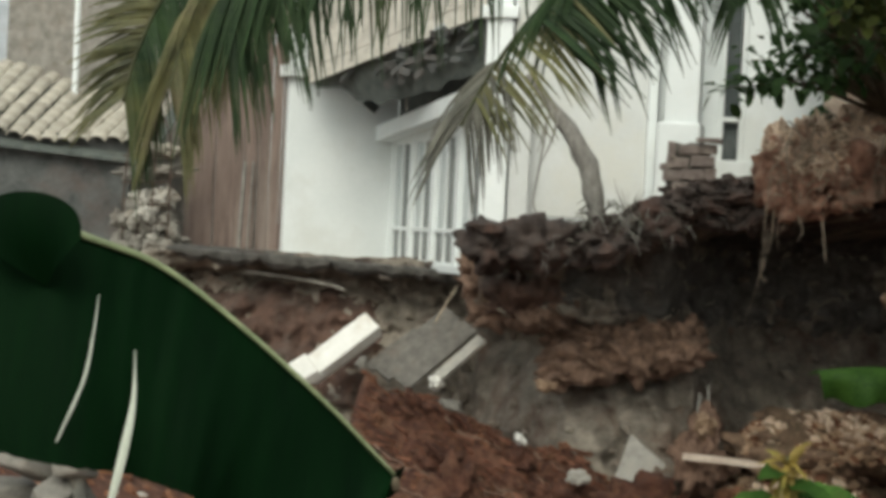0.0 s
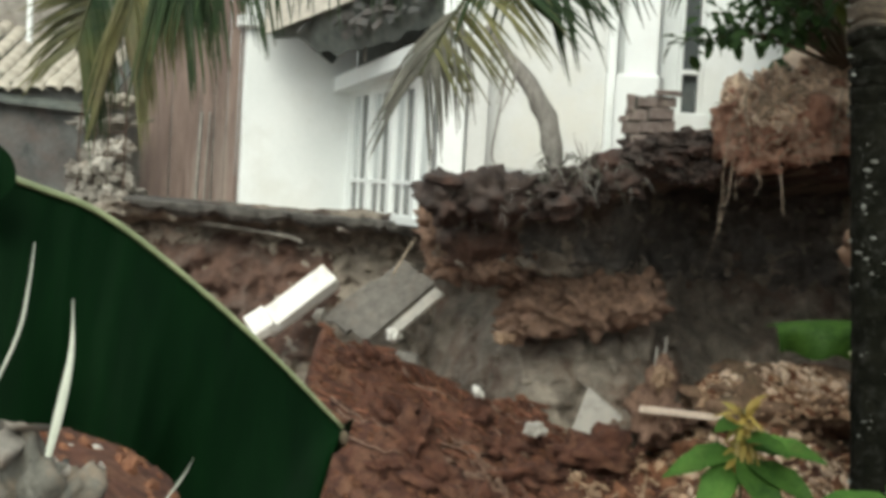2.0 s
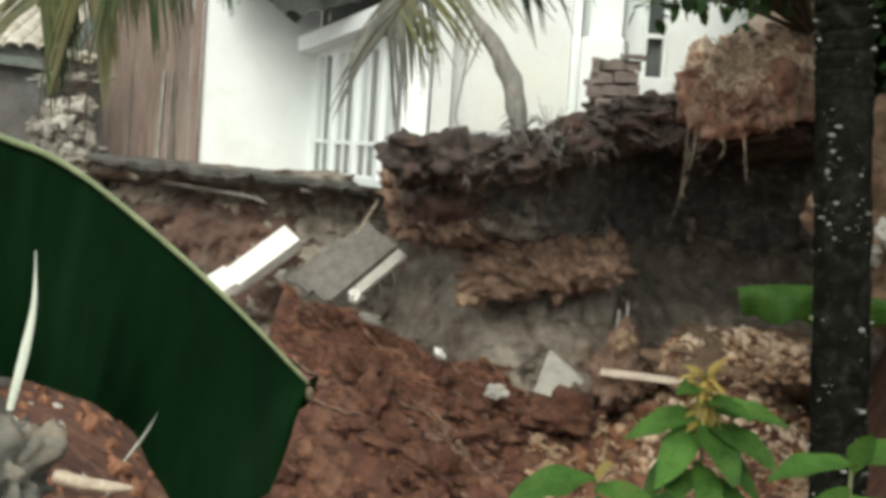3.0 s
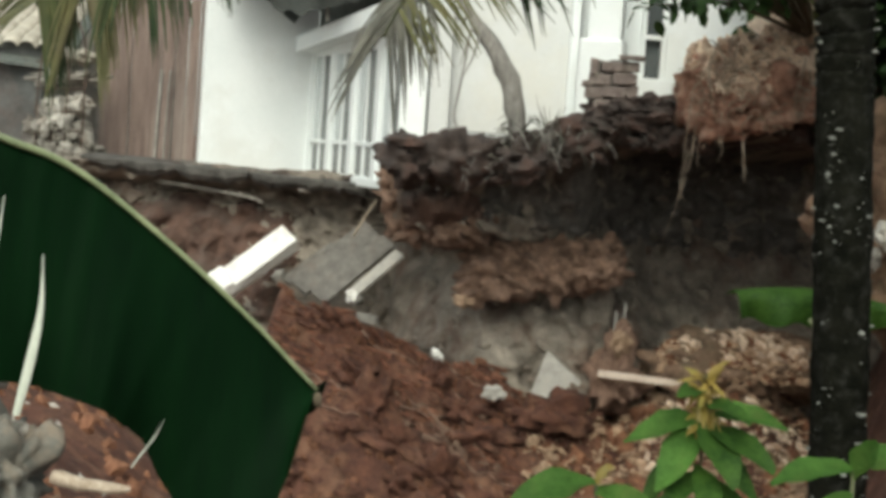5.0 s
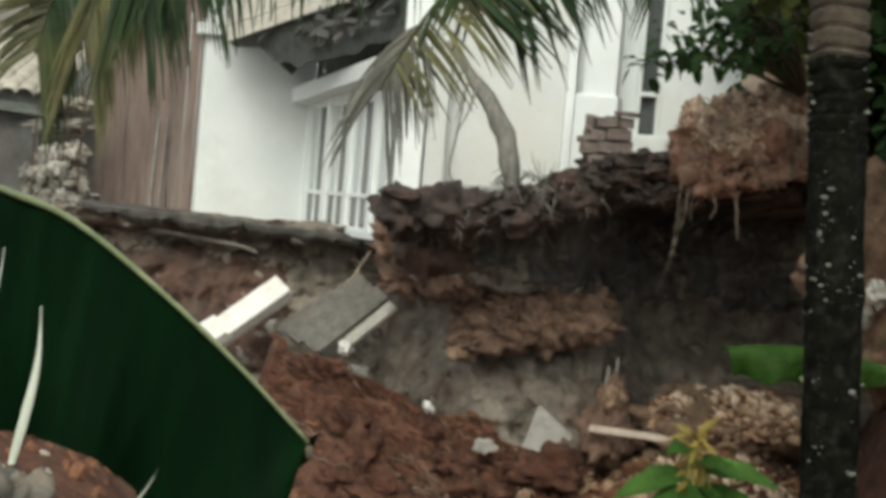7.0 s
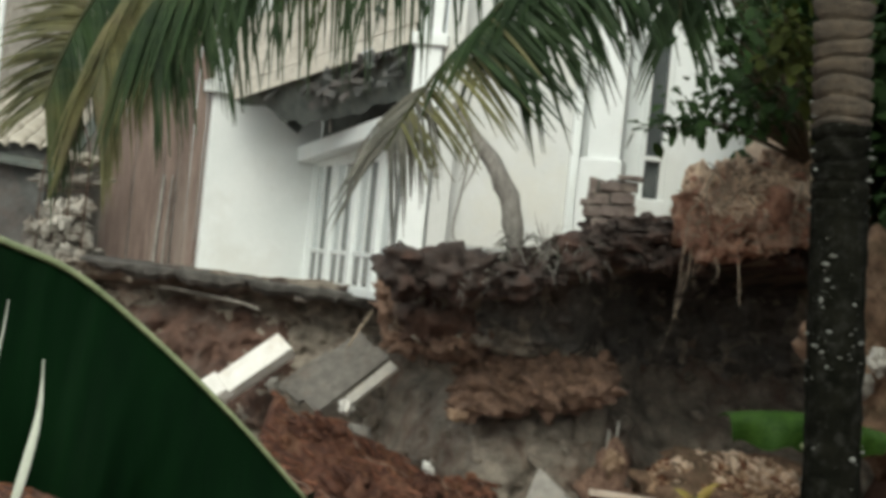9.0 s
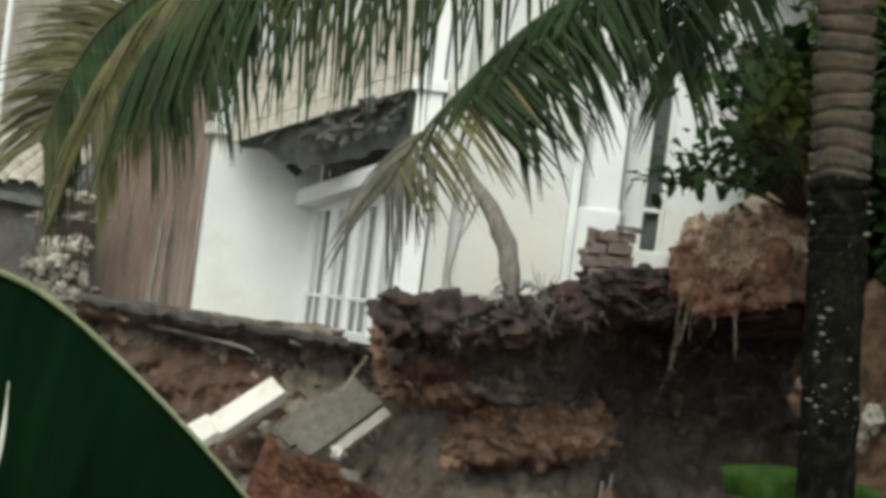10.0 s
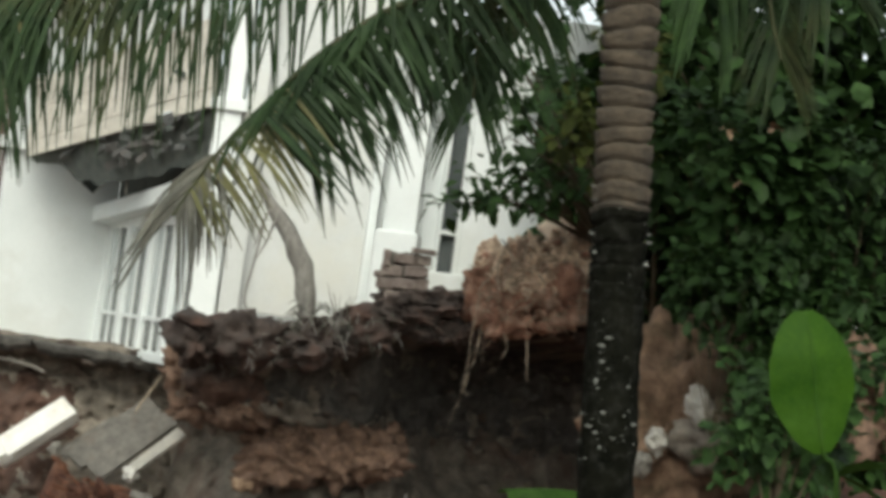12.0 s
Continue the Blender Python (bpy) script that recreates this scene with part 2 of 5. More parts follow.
def box(bm, centre, size, turn=(0, 0, 0), bevel=0.0, rough=0.0):
    m = pose(*centre, *turn) @ Matrix.Diagonal((*size, 1))
    made = bmesh.ops.create_cube(bm, size=1, matrix=m)["verts"]
    if rough:
        for v in made:
            v.co += Vector([random.uniform(-rough, rough) for _ in range(3)])
    if bevel:
        edges = list({e for v in made for e in v.link_edges})
        bmesh.ops.bevel(bm, geom=edges, offset=bevel, segments=2, affect="EDGES", profile=0.6)
    return bm


def bar(bm, a, b, width, height, bevel=0.0, up=(0, 0, 1), rough=0.0):
    """A squared bar from a to b."""
    a, b = Vector(a), Vector(b)
    x = (b - a).normalized()
    y = Vector(up).cross(x).normalized()
    z = x.cross(y)
    m = Matrix((x, y, z)).transposed().to_4x4()
    m.translation = (a + b) / 2
    made = bmesh.ops.create_cube(bm, size=1, matrix=m @ Matrix.Diagonal(((b - a).length, width, height, 1)))["verts"]
    if rough:
        for v in made:
            v.co += Vector([random.uniform(-rough, rough) for _ in range(3)])
    if bevel:
        edges = list({e for v in made for e in v.link_edges})
        bmesh.ops.bevel(bm, geom=edges, offset=bevel, segments=2, affect="EDGES", profile=0.6)
    return bm


def spline(points, count):
    """Points along a smooth curve through the ones given."""
    p = [Vector(q) for q in points]
    p = [2 * p[0] - p[1]] + p + [2 * p[-1] - p[-2]]
    out = []
    for i in range(count):
        s = i / (count - 1) * (len(p) - 3)
        k = min(int(s), len(p) - 4)
        t = s - k
        a, b, c, d = p[k:k + 4]
        out.append(0.5 * ((2 * b) + (c - a) * t + (2 * a - 5 * b + 4 * c - d) * t * t + (3 * b - a - 3 * c + d) * t ** 3))
    return out


def tube(bm, points, radii, sides=8, wobble=0.0):
    n = len(points)
    rings = []
    for i, p in enumerate(points):
        ahead = (points[min(i + 1, n - 1)] - points[max(i - 1, 0)]).normalized()
        u = ahead.orthogonal().normalized() if abs(ahead.z) > 0.98 else ahead.cross(Vector((0, 0, 1))).normalized()
        w = ahead.cross(u)
        r = radii[i] if isinstance(radii, (list, tuple)) else radii
        ring = []
        for k in range(sides):
            a = 2 * math.pi * k / sides
            rr = r * (1 + wobble * (noise.noise(p * 9 + Vector((k * 1.7, 0, 0)))))
            ring.append(bm.verts.new(p + (u * math.cos(a) + w * math.sin(a)) * rr))
        rings.append(ring)
    for i in range(n - 1):
        for k in range(sides):
            bm.faces.new((rings[i][k], rings[i][(k + 1) % sides], rings[i + 1][(k + 1) % sides], rings[i + 1][k]))
    bm.faces.new(rings[0][::-1])
    bm.faces.new(rings[-1])
    return bm


def rock(bm, centre, size, seed=0.0, detail=2, jag=0.35, turn=0.0):
    made = bmesh.ops.create_icosphere(bm, subdivisions=detail, radius=0.5)["verts"]
    for v in made:
        d = v.co.normalized()
        k = 1 + jag * noise.fractal(d * 1.6 + Vector((seed, seed * 0.7, 3.1)), 1.0, 2.1, 4) + 0.5 * jag * noise.cell(d * 3 + Vector((seed, 0, 0)))
        v.co = Vector((v.co.x * size[0], v.co.y * size[1], v.co.z * size[2])) * k
    bmesh.ops.transform(bm, matrix=pose(*centre, turn * 0.6, turn, turn * 1.3), verts=made)
    return bm


def leaf(bm, base, way, length, width, up=(0, 0, 1), droop=0.2, rows=3, fold=0.15):
    """A pointed oval leaf, folded along its midrib."""
    way = Vector(way).normalized()
    side = way.cross(Vector(up))
    side = side.normalized() if side.length > 1e-3 else Vector((1, 0, 0))
    over = side.cross(way)
    base, last = Vector(base), None
    for i in range(rows + 1):
        s = i / rows
        w = width * 0.5 * math.sin(math.pi * min(max(s, 0.04), 0.97)) ** 0.75
        c = base + way * (s * length) - Vector((0, 0, droop * length * s * s))
        ruffle = 0.22 * width * noise.noise(base * 7 + Vector((s * 4, 0, 0))) if rows > 5 else 0.0
        wave = 1 + (0.25 * noise.noise(base * 5 + Vector((0, s * 6, 0))) if rows > 5 else 0.0)
        cur = [bm.verts.new(c - side * w * wave + over * (fold * w * 2 + ruffle)), bm.verts.new(c), bm.verts.new(c + side * w / wave + over * (fold * w * 2 - ruffle))]
        if last:
            bm.faces.new((last[0], last[1], cur[1], cur[0]))
            bm.faces.new((last[1], last[2], cur[2], cur[1]))
        last = cur


def smooth_step(a, b, x):
    t = min(max((x - a) / (b - a), 0.0), 1.0)
    return t * t * (3 - 2 * t)


def blob(x, z, cx, cz, rx, rz):
    return math.exp(-((x - cx) / rx) ** 2 - ((z - cz) / rz) ** 2)


# ---- the land ----
def ground_z(x, y):
    """Height of the ground: it falls from where one stands to the gully, climbs to the foot of the bank and goes on as the terrace."""
    z = -1.7 * smooth_step(0.5, 9, y) - 0.35 * smooth_step(9, 13, y) + 0.75 * smooth_step(13.5, 20, y)
    z += 1.5 * smooth_step(-0.5, -4.2, x) * smooth_step(5, 9, y) * (1 - smooth_step(16, 19, y))
    z += 2.9 * smooth_step(0.0, 1.7, x - 0.235 * y) * smooth_step(4, 10, y)
    z = z + (1.12 - z) * smooth_step(22.6, 23.6, y)
    z += 0.95 * math.exp(-((x - 3.1) / 1.0) ** 2 - ((y - 17.8) / 1.4) ** 2)
    rough = 0.1 * noise.fractal(Vector((x * 0.9, y * 0.9, 0)), 1.0, 2.1, 4) + 0.035 * noise.noise(Vector((x * 6, y * 6, 4)))
    return z + rough * smooth_step(1, 5, y) * (1 - 0.7 * smooth_step(23, 24, y))


def spread(lo, hi, step, far):
    vals = list(np.arange(lo, hi + 1e-6, step))
    d, up, down = step, vals[-1], vals[0]
    above, below = [], []
    while up < far:
        d *= 1.5
        up += d
        above.append(up)
    d = step
    while down > -far:
        d *= 1.5
        down -= d
        below.append(down)
    return below[::-1] + vals + above


def sheet(xs, ys, point):
    """A quad sheet of points point(x, y)."""
    verts = [point(x, y) for y in ys for x in xs]
    n = len(xs)
    faces = [(j * n + i, j * n + i + 1, (j + 1) * n + i + 1, (j + 1) * n + i) for j in range(len(ys) - 1) for i in range(n - 1)]
    return verts, faces


def raw(name, verts, faces, material, label, category, kind="", group=""):
    me = bpy.data.meshes.new(name)
    me.from_pydata([tuple(v) for v in verts], [], faces)
    me.update()
    for p in me.polygons:
        p.use_smooth = True
    me.materials.append(material)
    ob = new(name, me)
    ORIGIN[ob] = Vector((0, 0, 0))
    return tagged(ob, label, category, group, kind)


gx, gy = spread(-6, 7, 0.09, 900), spread(4, 24, 0.09, 900)
v, f = sheet(gx, gy, lambda x, y: (x, y, ground_z(x, y)))
raw("ground", v, f, SOIL_RED, "bare red clay ground strewn with rubble", "ground", "structure")


def bank_top(x):
    z = 1.22 - 0.1 * smooth_step(-4.2, -5.2, x)
    z = z + (1.72 - z) * smooth_step(-0.62, -0.52, x)
    z += 0.62 * smooth_step(0.2, 2.3, x)
    return z + 0.05 * noise.noise(Vector((x * 2.2, 0, 7))) + 0.035 * noise.noise(Vector((x * 7, 0, 2)))


def bank_face(x, z):
    """How far off the broken face of the bank stands at height z."""
    top = bank_top(x)
    under = top - z
    # the low part: a crust, a red face below it, then a slope
    low = 21.0 + 0.55 * smooth_step(0.16, 0.3, under) - 0.18 * smooth_step(0.45, 0.52, under) * smooth_step(-1.6, -2.4, x)
    low -= 1.5 * smooth_step(0.4, 2.6, under)
    # the high part: an overhanging crust and the hollow under it
    crust = 0.36 + 0.1 * noise.noise(Vector((x * 1.7, 3, 0))) + 0.1 * smooth_step(0.5, 1.5, x)
    hollow = 18.0 + 2.4 * smooth_step(1.2, 2.6, x)
    high = 16.9 + (hollow - 16.9) * smooth_step(crust - 0.08, crust + 0.16, under)
    high -= 0.95 * blob(x, z, -0.28, 1.02, 0.5, 0.36)
    high += 1.2 * smooth_step(0.72, 0.55, z) * (1 - smooth_step(0.9, 2.4, x))
    high -= 1.5 * smooth_step(0.75, -0.7, z)
    foot = smooth_step(0.75, 0.3, z)
    k = smooth_step(-0.7 - 0.05 * foot, -0.5 + 1.1 * foot, x)
    y = low + (high - low) * k
    p = Vector((x, y * 0.35, z))
    y += 0.3 * noise.fractal(p * 1.5, 1.0, 2.1, 5) + 0.12 * noise.fractal(p * 6, 0.8, 2.2, 4) - 0.28 * abs(noise.noise(Vector((x * 1.6, z * 3.2, 5))))
    return y


bx, bz = list(np.arange(-8, 6.51, 0.035)), list(np.arange(0, 1.001, 1 / 120))


def bank_point(x, s):
    top = bank_top(x)
    z = top + (-2.1 - top) * s ** 1.25
    y = bank_face(x, z)
    q = Vector((x * 2.1, z * 2.1, 9))
    return (x + 0.05 * noise.noise(q * 2), y, z + 0.06 * noise.noise(q * 2.6) * smooth_step(0, 0.05, s))


v, f = sheet(bx, bz, bank_point)
n = len(bx)
caps = [0.12, 0.35, 0.8, 1.6, 3.0, 5.0, 7.2]
start = len(v)
for d in caps:
    for i, x in enumerate(bx):
        px, py, pz = v[i]
        yy = min(py + d, 24.4)
        v.append((x, yy, pz + 0.05 * noise.noise(Vector((x * 1.5, yy * 1.5, 1))) - 0.012 * d))
rows_at = [0] + [start + k * n for k in range(len(caps))]
for a, b in zip(rows_at, rows_at[1:]):
    f += [(a + i, b + i, b + i + 1, a + i + 1) for i in range(n - 1)]
raw("bank", v, f, SOIL_GREY, "broken earth bank with an undercut dark hollow", "earth bank", "structure")


# dark topsoil skin on the high crust
def crust_skin(x, s):
    top = bank_top(x)
    z = top + 0.03 - 0.5 * s
    q = Vector((x * 3.2, z * 3.2, 6))
    y = bank_face(x, z) - 0.06 - 0.12 * abs(noise.fractal(q, 0.9, 2.1, 5)) + 0.25 * smooth_step(0.85, 1.0, s)
    return (x + 0.05 * noise.noise(q), y + 0.3 * smooth_step(0.04, 0.0, s), z + 0.05 * noise.noise(q * 1.9))


v, f = sheet(list(np.arange(-0.52, 4.4, 0.03)), list(np.linspace(0, 1, 30)), crust_skin)
raw("topsoil_crust", v, f, SOIL_DARK, "dark rooty topsoil crust overhanging the hollow", "earth bank", "structure")


# band of dark topsoil inside the hollow; its colour also paints the overhang's shade
def hollow_band(x, z):
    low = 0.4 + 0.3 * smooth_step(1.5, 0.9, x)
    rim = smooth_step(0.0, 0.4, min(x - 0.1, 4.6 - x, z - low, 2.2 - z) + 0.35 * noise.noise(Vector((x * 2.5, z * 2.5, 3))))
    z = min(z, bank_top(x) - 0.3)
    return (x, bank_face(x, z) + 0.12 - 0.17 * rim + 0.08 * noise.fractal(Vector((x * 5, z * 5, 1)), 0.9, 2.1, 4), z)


v, f = sheet(list(np.arange(0.1, 4.6, 0.04)), list(np.arange(0.4, 2.2, 0.03)), hollow_band)
raw("wet_soil_band", v, f, HOLLOW_SOIL, "band of dark topsoil inside the hollow, darkened for its shade", "earth bank", "structure")


# skin of brown clay on the bulge under the crust
def bulge_skin(x, z):
    rim = smooth_step(0.0, 0.22, min(x + 0.62, 0.62 - x, z - 0.55, 1.36 - z) + 0.12 * noise.noise(Vector((x * 4, z * 4, 5))))
    return (x, bank_face(x, z) + 0.14 - 0.2 * rim + 0.1 * noise.fractal(Vector((x, z, 6)) * 5, 0.9, 2.1, 5), z)


v, f = sheet(list(np.arange(-0.62, 0.62, 0.025)), list(np.arange(0.55, 1.36, 0.025)), bulge_skin)
raw("clay_bulge", v, f, CLAY_FACE, "bulge of brown clay under the topsoil crust", "earth bank", "structure")


# red face of the low part of the bank, a skin of clay with a ledge
def red_face(x, z):
    rim = smooth_step(0.0, 0.35, min(x + 5.4, -1.72 - x, z + 0.9, 0.86 - z) + 0.18 * noise.noise(Vector((x * 3, z * 3, 8))))
    return (x, bank_face(x, z) + 0.16 - 0.2 * rim - 0.16 * blob(x, z, -3.3, 0.6, 1.1, 0.5) + 0.06 * noise.fractal(Vector((x, z, 2)) * 4, 1, 2, 4), z)


v, f = sheet(list(np.arange(-5.4, -1.7, 0.035)), list(np.arange(-0.9, 0.86, 0.035)), red_face)
raw("clay_face", v, f, CLAY_FACE, "torn face of red clay under the terrace crust", "earth bank", "structure")


# lumps of brown clay that have slumped onto ledges of the bank
def lump_ledge(count, x0, x1, low, high, y0, label, seed):
    rnd = random.Random(seed)
    for k in range(count):
        u = rnd.random()
        x = x0 + (x1 - x0) * u
        a, b = low[0] + (low[1] - low[0]) * u, high[0] + (high[1] - high[0]) * u
        w = rnd.random()
        z = a + (b - a) * (0.12 + 0.76 * w)
        s = rnd.uniform(0.2, 0.46)
        bm = bmesh.new()
        rock(bm, (x, y0 + 0.4 * w + rnd.uniform(-0.12, 0.12), z), (s * 1.4, s * 1.3, s * 0.85), seed + k * 1.31, 4, 0.6, rnd.uniform(-40, 40))
        solo("clay_lump", bm, SOIL_LEDGE, label, "clay lump", label[:24])
    bm = bmesh.new()
    for k in range(count * 26):
        u, w = rnd.random(), rnd.random()
        a, b = low[0] + (low[1] - low[0]) * u, high[0] + (high[1] - high[0]) * u
        s = 0.025 + 0.1 * rnd.random() ** 2
        rock(bm, (x0 + (x1 - x0) * u, y0 - 0.16 + 0.4 * w, a + (b - a) * w), (s, s, s * rnd.uniform(0.7, 2.2)), k * 0.7, 1, 0.5, rnd.uniform(0, 60))
    solo("clay_crumbs", bm, SOIL_LEDGE, "crumbs and tufts of brown clay on the ledge", "debris", kind="stuff", smooth=False, normals=False)


lump_ledge(34, 0.34, 1.74, (0.05, 0.4), (0.62, 0.66), 17.75, "brown clay lump slumped on the bank ledge", 2)
lump_ledge(16, -0.6, 0.2, (0.68, 0.66), (1.32, 1.25), 17.6, "red-brown clay lump under the crust", 8)


# the heap of red clay that slid down
def heap_z(x, y):
    crest = -0.02 - 0.36 * (x + 1.7) + 0.06 * smooth_step(0.4, 1.5, x) - 0.04 * math.sin(x * 4)
    crest -= 1.3 * smooth_step(-1.68, -2.0, x)
    mid = 17.9 - 0.16 * (x + 1.7)
    drop = 0.5 * (mid - y) if y < mid else 0.95 * (y - mid)
    q = Vector((x, y, 0))
    ruck = 0.17 * noise.fractal(Vector((x * 2.2 + y * 1.5, y * 1.4, 3)), 0.9, 2.1, 5)
    groove = 0.12 * abs(noise.noise(Vector((x * 2.4 + y * 2.0, (y - x * 0.6) * 9, 5))))
    return crest - drop + ruck + groove + 0.03 * noise.noise(q * 13)


v, f = sheet(list(np.arange(-2.4, 2.2, 0.03)), list(np.arange(13.6, 19.4, 0.045)), lambda x, y: (x, y, heap_z(x, y)))
raw("clay_mound", v, f, SOIL_RED, "mound of slid red clay with ridged furrows", "soil mound")


# ---- the white house on the terrace ----
A, B = Vector((-2.0, 23.3, 0)), Vector((-0.55, 18.95, 0))
ALONG = (B - A).normalized()
OUT = Vector((ALONG.y, -ALONG.x, 0))


def on_wall(s, out, z):
    """A point s metres along the window wall, so far out from it, at height z."""
    p = A + ALONG * s + OUT * out
    return Vector((p.x, p.y, z))


house = thing("house", (0.2, 20.5, 1.1), "white plastered house with a torn-open eave at the bank's edge", "house")
LONG = (B - A).length
bm = bmesh.new()
bar(bm, (-3.44, 22.68, 3.3), (-1.98, 23.4, 3.3), 0.16, 4.6, 0.01)
part("wall", bm, WHITE, house, "smooth white side wall")
bm = bmesh.new()
bar(bm, (-3.52, 22.55, 3.72), (-2.72, 22.95, 3.72), 0.24, 0.16, 0.02)
part("cornice", bm, WHITE, house)
bm = bmesh.new()
bar(bm, on_wall(0, -0.06, 2.93), on_wall(LONG, -0.06, 2.93), 0.16, 0.2, 0.008)
part("lintel", bm, WHITE, house)
bm = bmesh.new()
bar(bm, on_wall(0, -0.06, 1.14), on_wall(LONG, -0.06, 1.16), 0.18, 0.1, 0.008)
part("plinth", bm, WHITE, house)
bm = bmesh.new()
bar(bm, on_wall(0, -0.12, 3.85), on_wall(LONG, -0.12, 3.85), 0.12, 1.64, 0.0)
part("gable_wall", bm, SHADOW_GAP, house, "boarded wall inside the torn eave, coloured dark for its shade")
COUNT = 4


def lattice(bm, ss, zs):
    """A window frame in one piece: a grid of bars with open lights, on the window wall."""
    front = [[bm.verts.new(on_wall(s, -0.005, z)) for s in ss] for z in zs]
    back = [[bm.verts.new(on_wall(s, -0.06, z)) for s in ss] for z in zs]
    rows, cols = len(zs), len(ss)
    solid = lambda j, i: 0 <= j < rows - 1 and 0 <= i < cols - 1 and not (j % 2 and i % 2)
    for j in range(rows - 1):
        for i in range(cols - 1):
            if not solid(j, i):
                continue
            bm.faces.new((front[j][i], front[j][i + 1], front[j + 1][i + 1], front[j + 1][i]))
            bm.faces.new((back[j][i], back[j + 1][i], back[j + 1][i + 1], back[j][i + 1]))
            for dj, di, a, b in ((-1, 0, (0, 0), (0, 1)), (1, 0, (1, 0), (1, 1)), (0, -1, (0, 0), (1, 0)), (0, 1, (0, 1), (1, 1))):
                if not solid(j + dj, i + di):
                    p, q = (j + a[0], i + a[1]), (j + b[0], i + b[1])
                    bm.faces.new((front[p[0]][p[1]], front[q[0]][q[1]], back[q[0]][q[1]], back[p[0]][p[1]]))


STEP = LONG / COUNT
for k in range(COUNT + 1):
    bm = bmesh.new()
    w = 0.2 if k else 0.14
    bar(bm, on_wall(k * STEP + 0.02, -0.03, 1.15), on_wall(k * STEP + 0.02, -0.03, 2.86), w, 0.1, 0.012, up=OUT)
    part("mullion", bm, WHITE, house)
for k in range(COUNT):
    s0, s1 = k * STEP + 0.12, (k + 1) * STEP - 0.08
    window = None
    bm = bmesh.new()
    half = s0 + 0.5 * (s1 - s0)
    lattice(bm, (s0, s0 + 0.06, half - 0.025, half + 0.025, s1 - 0.06, s1), (1.18, 1.23, 1.6, 1.65, 2.79, 2.84))
    window = part("window", bm, WHITE, house, "narrow white-framed window")
    for z0, z1, i, name, m in ((1.22, 1.6, 0, "lower_pane", GLASS), (1.64, 2.8, 0, "louvre_pane", LOUVRE), (1.22, 1.6, 1, "lower_pane", GLASS), (1.64, 2.8, 1, "side_pane", GLASS)):
        a = s0 + 0.04 if i == 0 else s0 + 0.51 * (s1 - s0)
        b = s0 + 0.49 * (s1 - s0) if i == 0 else s1 - 0.04
        bm = bmesh.new()
        bar(bm, on_wall(a, -0.04, (z0 + z1) / 2), on_wall(b, -0.04, (z0 + z1) / 2), 0.012, z1 - z0)
        part(name, bm, m, window)
bm = bmesh.new()
bar(bm, on_wall(-0.1, 0.12, 2.94), on_wall(LONG - 0.15, 0.12, 3.16), 0.3, 0.22, 0.02)
part("awning", bm, WHITE, house, "white concrete ledge over the windows")
# torn eave: battens and broken tiles in the gap, shade coloured into them
for k in range(9):
    s = 0.2 + k * 0.5
    z = 3.62 + 0.1 * k
    bm = bmesh.new()
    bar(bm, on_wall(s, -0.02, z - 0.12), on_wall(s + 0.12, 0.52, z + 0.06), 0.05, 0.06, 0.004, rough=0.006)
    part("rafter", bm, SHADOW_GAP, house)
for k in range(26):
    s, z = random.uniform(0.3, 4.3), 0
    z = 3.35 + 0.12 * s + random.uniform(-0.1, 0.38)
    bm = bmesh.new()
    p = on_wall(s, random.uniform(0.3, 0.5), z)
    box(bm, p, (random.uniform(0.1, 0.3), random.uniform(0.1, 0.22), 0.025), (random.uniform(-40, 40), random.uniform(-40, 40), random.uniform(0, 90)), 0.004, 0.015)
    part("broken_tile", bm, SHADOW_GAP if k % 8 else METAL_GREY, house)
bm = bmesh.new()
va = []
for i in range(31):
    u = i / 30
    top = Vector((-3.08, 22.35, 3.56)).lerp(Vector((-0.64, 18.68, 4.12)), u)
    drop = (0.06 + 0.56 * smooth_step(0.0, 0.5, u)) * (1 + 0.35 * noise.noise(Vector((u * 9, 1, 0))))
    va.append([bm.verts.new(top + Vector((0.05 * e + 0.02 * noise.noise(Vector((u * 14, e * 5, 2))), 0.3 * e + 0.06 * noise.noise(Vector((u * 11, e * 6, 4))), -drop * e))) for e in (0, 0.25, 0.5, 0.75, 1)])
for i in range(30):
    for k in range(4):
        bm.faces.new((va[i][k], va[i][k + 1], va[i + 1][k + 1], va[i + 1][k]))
part("torn_ceiling", bm, SHADOW_GAP, house, "torn ceiling sheet sagging from the eave, shade in its dark colour", True)
for k in range(30):
    u, e = random.uniform(0.22, 0.97), random.uniform(0.05, 0.85)
    p = Vector((-3.08, 22.35, 3.56)).lerp(Vector((-0.64, 18.68, 4.12)), u) + Vector((0.0, 0.2 * e - 0.12, -0.54 * e * smooth_step(0.0, 0.5, u)))
    bm = bmesh.new()
    box(bm, p, (random.uniform(0.1, 0.34), 0.03, random.uniform(0.04, 0.1)), (random.uniform(-30, 30), random.uniform(-35, 15), random.uniform(-70, -30)), 0.004, 0.012)
    part("broken_batten", bm, DARK_WALL, house)
bm = bmesh.new()
tube(bm, spline([on_wall(2.5, 0.45, 3.12), on_wall(2.52, 0.46, 3.42), on_wall(2.75, 0.47, 3.52), on_wall(4.2, 0.47, 3.95)], 14), 0.018, 6)
part("pipe", bm, CONCRETE, house, "bent grey pipe under the eave")
for k in range(9):
    bm = bmesh.new()
    lift = 0.21 * k
    a, b = (-3.12, 22.25 - 0.01 * k, 3.62 + lift), (-0.62, 18.55 - 0.01 * k, 4.18 + lift)
    bar(bm, a, b, 0.03, 0.205, 0.003, rough=0.004)
    part("fascia_board", bm, BEIGE if k < 5 else WHITE, house)
bm = bmesh.new()
